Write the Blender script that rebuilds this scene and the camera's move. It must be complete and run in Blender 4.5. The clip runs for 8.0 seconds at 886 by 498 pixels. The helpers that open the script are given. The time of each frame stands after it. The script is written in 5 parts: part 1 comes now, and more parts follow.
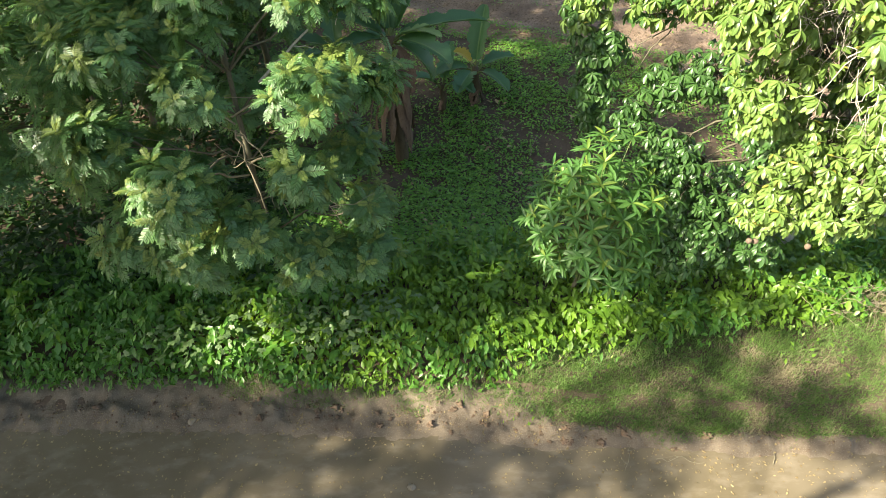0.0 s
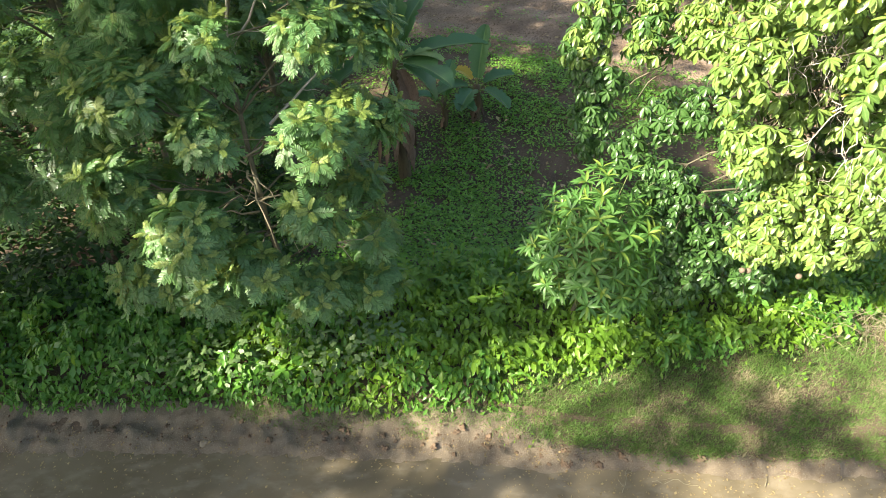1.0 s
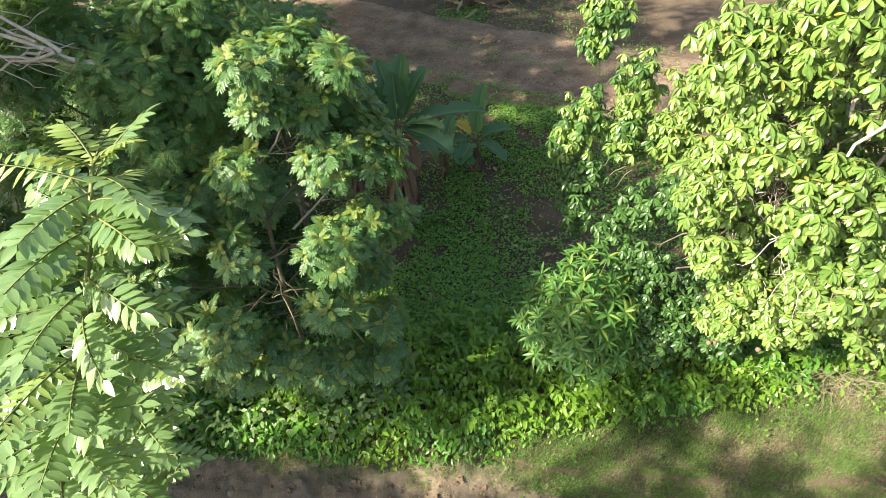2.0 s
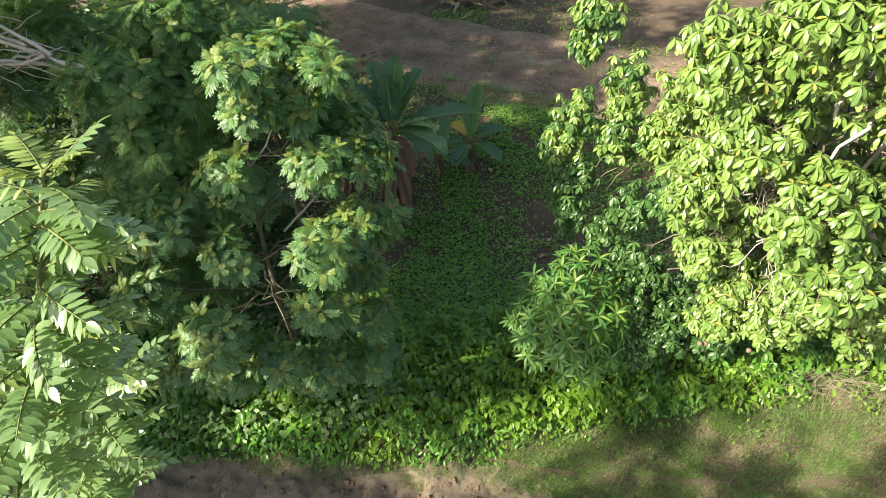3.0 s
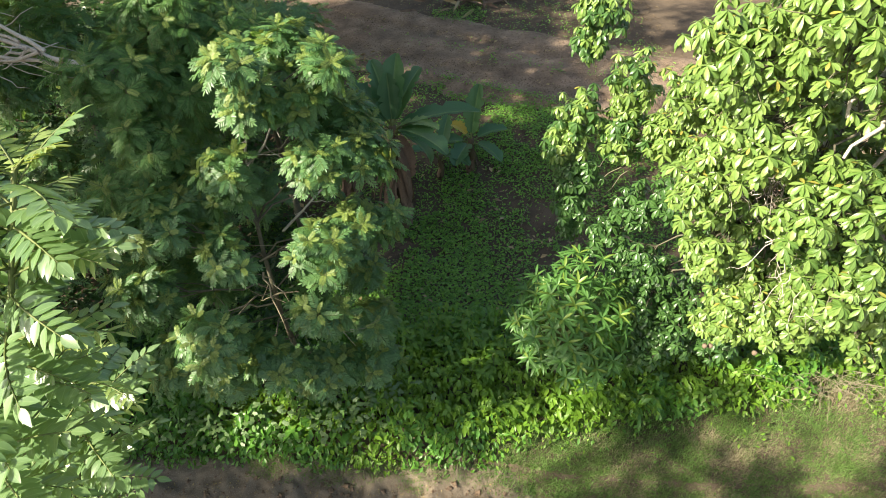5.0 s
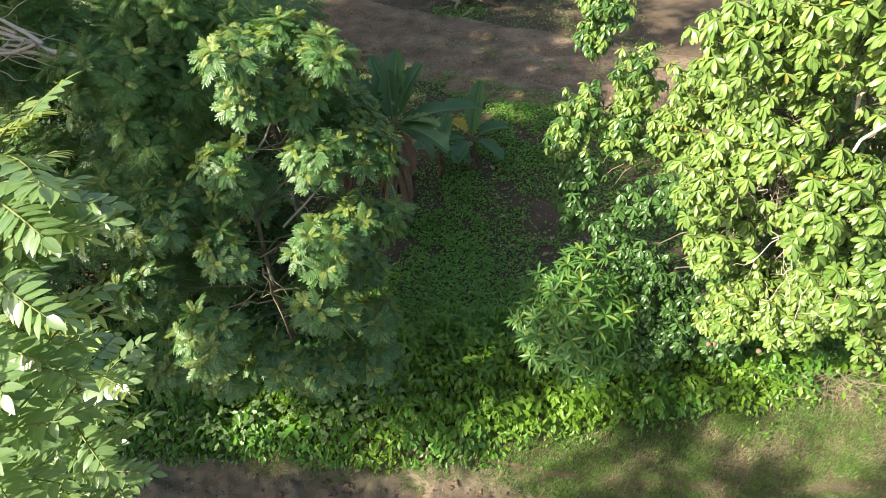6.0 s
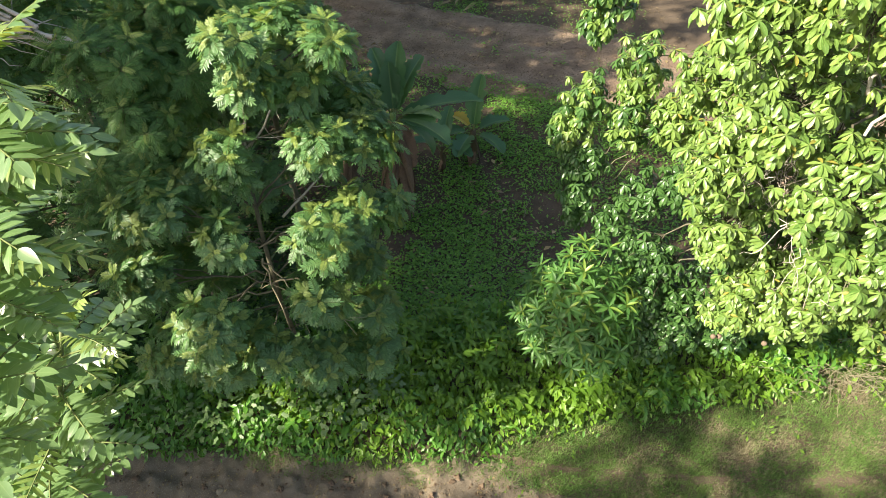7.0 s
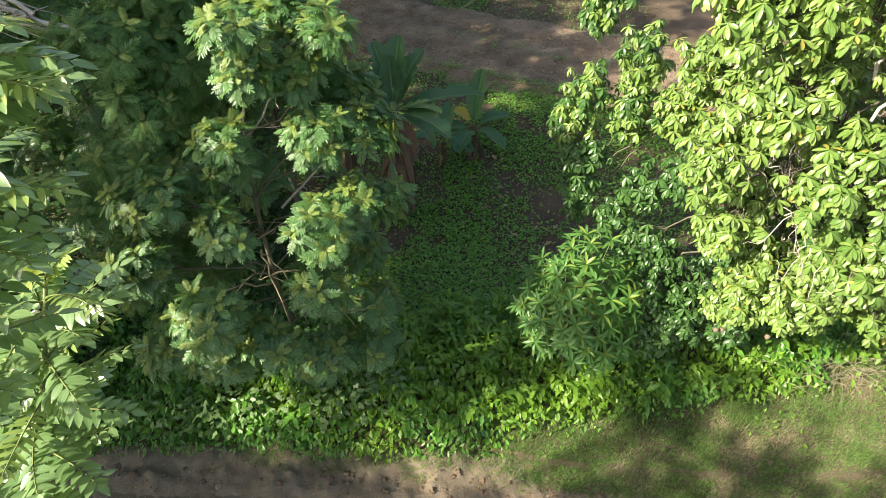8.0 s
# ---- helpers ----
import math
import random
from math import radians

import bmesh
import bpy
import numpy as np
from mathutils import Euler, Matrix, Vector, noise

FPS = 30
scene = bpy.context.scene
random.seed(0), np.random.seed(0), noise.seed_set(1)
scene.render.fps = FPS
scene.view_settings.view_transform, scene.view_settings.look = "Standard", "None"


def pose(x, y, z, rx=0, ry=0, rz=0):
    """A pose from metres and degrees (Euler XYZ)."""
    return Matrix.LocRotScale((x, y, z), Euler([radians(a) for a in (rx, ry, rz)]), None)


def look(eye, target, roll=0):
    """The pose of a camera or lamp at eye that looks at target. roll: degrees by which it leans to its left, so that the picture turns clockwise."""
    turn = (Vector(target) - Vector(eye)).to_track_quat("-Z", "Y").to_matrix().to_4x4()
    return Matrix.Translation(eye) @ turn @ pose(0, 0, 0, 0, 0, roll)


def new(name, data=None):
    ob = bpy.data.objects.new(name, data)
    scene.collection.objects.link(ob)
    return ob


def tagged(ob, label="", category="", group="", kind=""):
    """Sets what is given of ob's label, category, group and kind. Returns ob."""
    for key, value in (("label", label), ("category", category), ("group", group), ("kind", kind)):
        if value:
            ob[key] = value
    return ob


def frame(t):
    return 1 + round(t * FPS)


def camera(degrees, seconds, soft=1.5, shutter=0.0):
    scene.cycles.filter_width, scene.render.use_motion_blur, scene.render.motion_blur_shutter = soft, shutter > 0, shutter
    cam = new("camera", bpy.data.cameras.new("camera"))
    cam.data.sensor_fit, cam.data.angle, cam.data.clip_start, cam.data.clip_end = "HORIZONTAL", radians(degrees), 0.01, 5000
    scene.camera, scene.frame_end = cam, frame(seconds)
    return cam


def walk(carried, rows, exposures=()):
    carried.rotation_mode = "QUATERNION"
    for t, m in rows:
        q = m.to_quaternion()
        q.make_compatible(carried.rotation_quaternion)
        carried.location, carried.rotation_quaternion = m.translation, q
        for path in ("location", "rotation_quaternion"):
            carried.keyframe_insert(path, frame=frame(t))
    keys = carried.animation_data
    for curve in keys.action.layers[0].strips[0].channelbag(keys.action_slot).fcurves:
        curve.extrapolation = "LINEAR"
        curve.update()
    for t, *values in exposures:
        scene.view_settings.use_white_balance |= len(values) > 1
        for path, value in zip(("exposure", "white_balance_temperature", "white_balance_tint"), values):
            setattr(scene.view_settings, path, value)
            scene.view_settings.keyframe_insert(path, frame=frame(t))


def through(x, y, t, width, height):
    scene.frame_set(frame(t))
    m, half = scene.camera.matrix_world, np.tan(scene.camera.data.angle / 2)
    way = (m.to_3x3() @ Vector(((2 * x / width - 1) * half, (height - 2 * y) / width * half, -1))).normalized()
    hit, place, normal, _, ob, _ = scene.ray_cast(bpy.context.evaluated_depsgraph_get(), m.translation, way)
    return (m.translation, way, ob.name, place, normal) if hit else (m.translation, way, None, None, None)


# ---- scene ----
cam = camera(71.3, 8.0, soft=0.35)
PATH = [
    (0, (-0.022, 0.0, 5.57), (-0.027, 1.498, 4.246), -3.1),
    (0.5, (-0.037, 0.012, 5.543), (-0.039, 1.508, 4.215), -3.0),
    (1, (-0.033, 0.063, 5.959), (-0.04, 1.556, 4.628), -3.2),
    (1.5, (0.004, 0.091, 6.804), (-0.006, 1.58, 5.468), -3.4),
    (2, (0.034, 0.047, 7.182), (0.021, 1.536, 5.846), -3.5),
    (3.5, (0.161, 0.036, 7.205), (0.147, 1.526, 5.871), -3.6),
    (4, (0.149, 0.075, 7.178), (0.137, 1.566, 5.845), -3.5),
    (4.5, (0.125, 0.104, 7.158), (0.114, 1.593, 5.824), -3.5),
    (6, (0.082, 0.15, 7.07), (0.073, 1.639, 5.734), -3.3),
    (6.5, (0.067, 0.155, 7.016), (0.058, 1.642, 5.679), -3.3),
    (7, (0.058, 0.153, 6.949), (0.049, 1.64, 5.611), -3.3),
    (7.5, (0.054, 0.149, 6.894), (0.045, 1.636, 5.556), -3.3),
    (8, (0.051, 0.137, 6.848), (0.041, 1.625, 5.51), -3.3),
]
walk(cam, [(t, look(eye, target, roll)) for t, eye, target, roll in PATH],
     [(0, 2.04, 6850, 10), (0.5, 2.14, 6850, 10), (1.0, 2.24, 6850, 10), (1.5, 2.42, 6850, 10), (2.0, 2.0, 6850, 10), (3.5, 1.8, 6850, 10), (8, 1.82, 6850, 10)])

# ---- world and light ----
SUN_AZ, SUN_EL = radians(245), radians(38)          # clockwise from +y; height over the horizon
world = bpy.data.worlds.new("sky")
scene.world = world
world.use_nodes = True
wn = world.node_tree.nodes
sky = wn.new("ShaderNodeTexSky")
sky.sky_type, sky.sun_disc = "NISHITA", False
sky.sun_elevation, sky.sun_rotation = SUN_EL, SUN_AZ
sky.dust_density, sky.ozone_density = 2.6, 0.8                # a hazy, whitish sky
wn["Background"].inputs["Strength"].default_value = 0.073
world.node_tree.links.new(sky.outputs[0], wn["Background"].inputs["Color"])
to_sun = Vector((math.sin(SUN_AZ) * math.cos(SUN_EL), math.cos(SUN_AZ) * math.cos(SUN_EL), math.sin(SUN_EL)))
sun = new("sun", bpy.data.lights.new("sun", "SUN"))
sun.data.energy, sun.data.angle, sun.data.color = 4.0, radians(1.0), (1.0, 0.92, 0.78)
sun.matrix_world = look(to_sun * 60, (0, 0, 0))

rng = np.random.default_rng(7)


# ---- materials ----
def nodes_of(name):
    m = bpy.data.materials.new(name)
    m.use_nodes = True
    nt = m.node_tree
    return m, nt.nodes, nt.links, nt.nodes["Principled BSDF"]


def mix_colour(nt, links, fac, a, b, blend="MIX"):
    """fac: a socket or number; a, b: sockets or colours."""
    n = nt.new("ShaderNodeMix")
    n.data_type, n.blend_type = "RGBA", blend
    for slot, value in ((0, fac), (6, a), (7, b)):
        if isinstance(value, (int, float)):
            n.inputs[slot].default_value = value
        elif isinstance(value, tuple):
            n.inputs[slot].default_value = (*value, 1)
        else:
            links.new(value, n.inputs[slot])
    return n.outputs[2]


def maths(nt, links, op, a, b=0.0):
    n = nt.new("ShaderNodeMath")
    n.operation = op
    for slot, value in ((0, a), (1, b)):
        if isinstance(value, (int, float)):
            n.inputs[slot].default_value = value
        else:
            links.new(value, n.inputs[slot])
    return n.outputs[0]


def ramp(nt, links, fac, lo, hi):
    n = nt.new("ShaderNodeMapRange")
    links.new(fac, n.inputs[0])
    n.inputs[1].default_value, n.inputs[2].default_value = lo, hi
    return n.outputs[0]


def noise_of(nt, links, scale, detail=4, rough=0.55, where="Object", squash=None):
    co = nt.new("ShaderNodeTexCoord")
    n = nt.new("ShaderNodeTexNoise")
    n.inputs["Scale"].default_value, n.inputs["Detail"].default_value, n.inputs["Roughness"].default_value = scale, detail, rough
    src = co.outputs[where]
    if squash:
        mp = nt.new("ShaderNodeMapping")
        mp.inputs["Scale"].default_value = squash
        links.new(src, mp.inputs[0])
        src = mp.outputs[0]
    links.new(src, n.inputs["Vector"])
    return n.outputs["Fac"]


def bumped(nt, links, bsdf, height, strength, distance):
    b = nt.new("ShaderNodeBump")
    b.inputs["Strength"].default_value, b.inputs["Distance"].default_value = strength, distance
    links.new(height, b.inputs["Height"])
    links.new(b.outputs[0], bsdf.inputs["Normal"])


def leaf_material(name, dark, light, through_colour, through=0.32, rough=0.42, veins=0, rib=None, gloss=0.5):
    """A leaf: tint by leaf and by plant, fine mottling, midrib and side veins from the leaf's own coordinates, light through it."""
    m, nt, links, p = nodes_of(name)
    geo, info = nt.new("ShaderNodeNewGeometry"), nt.new("ShaderNodeObjectInfo")
    each = maths(nt, links, "ADD", maths(nt, links, "MULTIPLY", geo.outputs["Random Per Island"], 0.7),
                 maths(nt, links, "MULTIPLY", info.outputs["Random"], 0.3))
    col = mix_colour(nt, links, each, dark, light)
    mott = noise_of(nt, links, 38, 3, 0.6)
    col = mix_colour(nt, links, maths(nt, links, "MULTIPLY", ramp(nt, links, mott, 0.4, 0.8), 0.35), col, tuple(0.6 * c for c in dark))
    if rib or veins:
        uv = nt.new("ShaderNodeTexCoord")
        sep = nt.new("ShaderNodeSeparateXYZ")
        links.new(uv.outputs["UV"], sep.inputs[0])
        off = maths(nt, links, "ABSOLUTE", maths(nt, links, "SUBTRACT", sep.outputs[0], 0.5))
        if veins:
            ph = maths(nt, links, "SUBTRACT", sep.outputs[1], maths(nt, links, "MULTIPLY", off, 0.35))
            wave = maths(nt, links, "SINE", maths(nt, links, "MULTIPLY", ph, veins * 6.283))
            bumped(nt, links, p, wave, 0.12, 0.004)
            col = mix_colour(nt, links, maths(nt, links, "MULTIPLY", ramp(nt, links, wave, 0.55, 1.0), 0.10), col, light)
        if rib:
            mid = ramp(nt, links, off, 0.05, 0.02)
            col = mix_colour(nt, links, maths(nt, links, "MULTIPLY", mid, 0.7), col, rib)
    links.new(col, p.inputs["Base Color"])
    p.inputs["Roughness"].default_value, p.inputs["Specular IOR Level"].default_value = rough, gloss
    tr = nt.new("ShaderNodeBsdfTranslucent")
    links.new(mix_colour(nt, links, each, tuple(0.75 * c for c in through_colour), through_colour), tr.inputs[0])
    mx = nt.new("ShaderNodeMixShader")
    mx.inputs[0].default_value = through
    links.new(p.outputs[0], mx.inputs[1])
    links.new(tr.outputs[0], mx.inputs[2])
    links.new(mx.outputs[0], nt["Material Output"].inputs["Surface"])
    return m


def rough_material(name, a, b, c=None, scale=3.0, fine=40.0, rough=0.9, bump=0.02, squash=None, gloss=0.3, by_object=0.0):
    """Soil, bark and the like: two colours at a broad scale, a third in fine specks, relief at both scales."""
    m, nt, links, p = nodes_of(name)
    broad, tiny = noise_of(nt, links, scale, 5, 0.6, squash=squash), noise_of(nt, links, fine, 6, 0.7, squash=squash)
    col = mix_colour(nt, links, ramp(nt, links, broad, 0.3, 0.7), a, b)
    if c:
        col = mix_colour(nt, links, ramp(nt, links, tiny, 0.52, 0.72), col, c)
    if by_object:
        info = nt.new("ShaderNodeObjectInfo")
        col = mix_colour(nt, links, maths(nt, links, "MULTIPLY", info.outputs["Random"], by_object), col, tuple(0.35 * v for v in a))
    links.new(col, p.inputs["Base Color"])
    p.inputs["Roughness"].default_value, p.inputs["Specular IOR Level"].default_value = rough, gloss
    bumped(nt, links, p, maths(nt, links, "ADD", broad, maths(nt, links, "MULTIPLY", tiny, 0.7)), 0.8, bump)
    return m


SOIL = rough_material("dark_soil", (0.07, 0.052, 0.035), (0.125, 0.094, 0.063), (0.18, 0.14, 0.097), 2.2, 55, 0.95, 0.02)
MUD = rough_material("wet_mud", (0.12, 0.093, 0.062), (0.26, 0.212, 0.148), (0.37, 0.315, 0.23), 4.5, 85, 0.85, 0.05, gloss=0.45)
DIRT = rough_material("dirt_track", (0.16, 0.113, 0.077), (0.34, 0.255, 0.18), (0.065, 0.045, 0.03), 1.5, 20, 0.95, 0.09)
CLOD = rough_material("clod", (0.12, 0.08, 0.05), (0.25, 0.18, 0.12), (0.07, 0.045, 0.03), 14, 90, 0.9, 0.01)
STONE = rough_material("pale_stone", (0.22, 0.19, 0.135), (0.30, 0.26, 0.19), (0.17, 0.14, 0.10), 12, 70, 0.85, 0.006)
BARK = rough_material("brown_bark", (0.10, 0.095, 0.062), (0.19, 0.175, 0.118), (0.065, 0.06, 0.038), 9, 70, 0.9, 0.006, (1, 1, 0.25))
PALE_BARK = rough_material("pale_grey_bark", (0.42, 0.38, 0.31), (0.58, 0.54, 0.46), (0.24, 0.20, 0.15), 8, 60, 0.85, 0.005, (1, 1, 0.3))
TWIG = rough_material("dry_twig", (0.25, 0.22, 0.145), (0.35, 0.31, 0.205), (0.17, 0.145, 0.09), 8, 60, 0.85, 0.003)
GREEN_STEM = rough_material("green_stem", (0.10, 0.14, 0.04), (0.17, 0.20, 0.07), None, 12, 60, 0.6, 0.002)
FRUIT = rough_material("brown_fruit_skin", (0.15, 0.115, 0.08), (0.21, 0.165, 0.12), (0.17, 0.115, 0.07), 25, 160, 0.7, 0.002)
BANANA_STEM = rough_material("banana_stem", (0.075, 0.06, 0.032), (0.13, 0.098, 0.052), (0.05, 0.033, 0.022), 7, 40, 0.7, 0.006, (1, 1, 0.2))
DRY_BANANA = rough_material("dry_banana_leaf", (0.16, 0.105, 0.07), (0.27, 0.19, 0.13), (0.10, 0.062, 0.04), 6, 50, 0.85, 0.01, (1, 1, 0.3), by_object=0.5)

FEATHER = leaf_material("feathery_leaf", (0.058, 0.155, 0.05), (0.15, 0.295, 0.09), (0.25, 0.43, 0.055), 0.32, 0.4, gloss=0.7)
FEATHER_DEEP = leaf_material("deep_feathery_leaf", (0.055, 0.145, 0.036), (0.13, 0.26, 0.065), (0.19, 0.36, 0.05), 0.28, 0.42, gloss=0.4)
FEATHER_YOUNG = leaf_material("feathery_young_leaf", (0.14, 0.23, 0.05), (0.28, 0.36, 0.09), (0.38, 0.46, 0.07), 0.34, 0.45)
BROAD = leaf_material("broad_leaf", (0.065, 0.16, 0.03), (0.27, 0.39, 0.095), (0.27, 0.42, 0.05), 0.27, 0.33, 8, (0.26, 0.36, 0.11), 0.55)
# The broad leaf again, in darker greens that stand in for crown shade.
BROAD_SHADED = leaf_material("shaded_broad_leaf", (0.035, 0.095, 0.026), (0.085, 0.185, 0.045), (0.16, 0.30, 0.04), 0.24, 0.33, 0, (0.12, 0.22, 0.07), 0.5)
BROAD_OLD = leaf_material("broad_yellow_leaf", (0.28, 0.28, 0.05), (0.38, 0.34, 0.07), (0.45, 0.42, 0.05), 0.35, 0.45, 9, (0.4, 0.4, 0.15))
NARROW = leaf_material("narrow_leaf", (0.052, 0.155, 0.034), (0.12, 0.27, 0.06), (0.26, 0.44, 0.045), 0.30, 0.42, 0, (0.19, 0.29, 0.10))
NARROW_YOUNG = leaf_material("narrow_young_leaf", (0.15, 0.26, 0.04), (0.24, 0.34, 0.06), (0.36, 0.46, 0.05), 0.34, 0.4, 0, (0.3, 0.38, 0.15))
NEAR_LEAF = leaf_material("glossy_leaflet", (0.11, 0.21, 0.08), (0.22, 0.345, 0.145), (0.31, 0.48, 0.09), 0.36, 0.25, 0, (0.27, 0.38, 0.17), 1.0)
NEAR_YOUNG = leaf_material("young_leaflet", (0.20, 0.31, 0.08), (0.29, 0.39, 0.12), (0.44, 0.52, 0.09), 0.36, 0.38, 0, (0.4, 0.45, 0.2), 0.5)
HEDGE = leaf_material("creeper_leaf", (0.06, 0.18, 0.028), (0.14, 0.33, 0.045), (0.24, 0.44, 0.04), 0.32, 0.38, 0, (0.13, 0.24, 0.06), 0.5)
HEDGE_BRIGHT = leaf_material("bright_creeper_leaf", (0.085, 0.205, 0.022), (0.20, 0.36, 0.035), (0.34, 0.5, 0.03), 0.34, 0.4, 0, (0.24, 0.34, 0.08))
# Undergrowth leaf, its greens lowered to carry the thicket's shade.
UNDER = leaf_material("shade_tinted_leaf", (0.02, 0.052, 0.015), (0.04, 0.09, 0.022), (0.08, 0.17, 0.025), 0.25, 0.5, gloss=0.25)
LOBED = leaf_material("pale_lobed_leaf", (0.11, 0.20, 0.07), (0.20, 0.30, 0.12), (0.30, 0.42, 0.09), 0.3, 0.45)
LOW = leaf_material("low_weed_leaf", (0.069, 0.188, 0.030), (0.250, 0.500, 0.077), (0.275, 0.450, 0.050), 0.26, 0.42, gloss=0.35)
GRASS = leaf_material("grass_blade", (0.075, 0.155, 0.04), (0.185, 0.29, 0.08), (0.25, 0.37, 0.07), 0.3, 0.6, gloss=0.2)
LAWN_HERB = leaf_material("lawn_herb_leaf", (0.06, 0.14, 0.03), (0.13, 0.24, 0.055), (0.2, 0.32, 0.05), 0.3, 0.5, gloss=0.3)
DRY_GRASS = leaf_material("dry_grass_blade", (0.24, 0.21, 0.12), (0.38, 0.335, 0.20), (0.33, 0.29, 0.14), 0.25, 0.6)
LITTER = leaf_material("fallen_leaf", (0.20, 0.13, 0.06), (0.46, 0.38, 0.18), (0.3, 0.22, 0.08), 0.15, 0.6)
CRUMB = leaf_material("crumbled_leaf", (0.045, 0.032, 0.02), (0.26, 0.20, 0.12), (0.10, 0.07, 0.03), 0.1, 0.8, gloss=0.15)
BANANA = leaf_material("banana_leaf", (0.05, 0.135, 0.06), (0.08, 0.18, 0.08), (0.16, 0.34, 0.06), 0.25, 0.36, 34, (0.22, 0.34, 0.14), 0.45)
BANANA_PALE = leaf_material("pale_banana_leaf", (0.15, 0.27, 0.10), (0.22, 0.34, 0.14), (0.26, 0.42, 0.08), 0.3, 0.45, 34, (0.3, 0.4, 0.2), 0.4)
BANANA_YELLOW = leaf_material("yellow_banana_leaf", (0.42, 0.32, 0.04), (0.5, 0.4, 0.06), (0.5, 0.4, 0.05), 0.25, 0.5, 34, (0.5, 0.42, 0.15))


def water_material():
    m, nt, links, p = nodes_of("muddy_water")
    broad = noise_of(nt, links, 0.9, 4, 0.55)
    silt = noise_of(nt, links, 3.5, 5, 0.6, squash=(1, 2.2, 1))
    col = mix_colour(nt, links, ramp(nt, links, broad, 0.35, 0.7), (0.14, 0.117, 0.073), (0.205, 0.172, 0.115))
    col = mix_colour(nt, links, maths(nt, links, "MULTIPLY", ramp(nt, links, silt, 0.5, 0.8), 0.6), col, (0.32, 0.275, 0.205))
    links.new(col, p.inputs["Base Color"])
    p.inputs["Roughness"].default_value, p.inputs["IOR"].default_value = 0.16, 1.33
    bumped(nt, links, p, noise_of(nt, links, 9, 2, 0.5), 0.12, 0.01)
    return m


WATER = water_material()


# ---- a small mesh kit: a shape is (places, quads, leaf coordinates, material numbers) ----
def shape(v, f, uv, slot=0):
    f = np.asarray(f, int).reshape(-1, 4)
    return np.asarray(v, float), f, np.asarray(uv, float), np.full(len(f), slot, int)


def join(shapes):
    base, vs, fs, us, ms = 0, [], [], [], []
    for v, f, uv, s in shapes:
        vs.append(v), fs.append(f + base), us.append(uv), ms.append(s)
        base += len(v)
    return np.concatenate(vs), np.concatenate(fs), np.concatenate(us), np.concatenate(ms)


def moved(s, m):
    a = np.array(m)
    return s[0] @ a[:3, :3].T + a[:3, 3], s[1], s[2], s[3]


def slotted(s, slot):
    return s[0], s[1], s[2], np.full(len(s[1]), slot, int)


def many(shapes, which, ms):
    """Each of the matrices ms (n, 4, 4) applied to the shape named by which, all in one shape."""
    out = []
    for k, (v, f, uv, s) in enumerate(shapes):
        a = ms[which == k]
        if len(a):
            n, c = len(a), len(v)
            vv = np.einsum("nij,vj->nvi", a[:, :3, :3], v) + a[:, None, :3, 3]
            out.append((vv.reshape(-1, 3), (f[None] + (np.arange(n) * c)[:, None, None]).reshape(-1, 4), np.tile(uv, (n, 1)), np.tile(s, n)))
    return join(out)


def placed(pos, yaw, pitch, roll=0.0, size=1.0):
    """Matrices for things that lie along +x: turned about x, raised by pitch, turned by yaw (radians, arrays)."""
    n = len(pos)
    yaw, pitch, roll, size = (np.broadcast_to(np.asarray(q, float), n) for q in (yaw, pitch, roll, size))
    cy, sy, cp, sp, cr, sr = np.cos(yaw), np.sin(yaw), np.cos(-pitch), np.sin(-pitch), np.cos(roll), np.sin(roll)
    m = np.zeros((n, 4, 4))
    m[:, 0, 0], m[:, 0, 1], m[:, 0, 2] = cy * cp, cy * sp * sr - sy * cr, cy * sp * cr + sy * sr
    m[:, 1, 0], m[:, 1, 1], m[:, 1, 2] = sy * cp, sy * sp * sr + cy * cr, sy * sp * cr - cy * sr
    m[:, 2, 0], m[:, 2, 1], m[:, 2, 2] = -sp, cp * sr, cp * cr
    m[:, :3, :3] *= size[:, None, None]
    m[:, :3, 3], m[:, 3, 3] = pos, 1
    return m


def mesh_of(name, s, materials, smooth=True):
    v, f, uv, slots = s
    me = bpy.data.meshes.new(name)
    me.vertices.add(len(v))
    me.vertices.foreach_set("co", v.astype(np.float32).ravel())
    me.loops.add(f.size)
    me.loops.foreach_set("vertex_index", f.astype(np.int32).ravel())
    me.polygons.add(len(f))
    me.polygons.foreach_set("loop_start", np.arange(0, f.size, 4, dtype=np.int32))
    me.polygons.foreach_set("material_index", slots.astype(np.int32))
    me.polygons.foreach_set("use_smooth", np.full(len(f), smooth))
    layer = me.uv_layers.new(name="leaf")
    layer.data.foreach_set("uv", uv[f.ravel()].astype(np.float32).ravel())
    for m in materials:
        me.materials.append(m)
    me.update(calc_edges=True)
    me.validate()
    return me


def thing(name, at, label, category, group="", kind=""):
    ob = new(name)
    ob.empty_display_size = 0.2
    ob.location = at
    return tagged(ob, label, category, group, kind)


def origin(ob):
    p = Vector((0, 0, 0))
    while ob:
        p, ob = p + ob.location, ob.parent
    return p


def part(name, s, materials, parent, label="", smooth=True):
    """One mesh under a thing; its places are given in the world."""
    off = origin(parent)
    me = mesh_of(name, (s[0] - np.array(off), *s[1:]), materials, smooth)
    ob = new(name, me)
    ob.parent = parent
    return tagged(ob, label)


def shared(name, me, m, parent):
    """One more object on a mesh that many share, at the world pose m."""
    ob = new(name, me)
    ob.parent = parent
    ob.matrix_basis = Matrix.Translation(-origin(parent)) @ m
    return ob


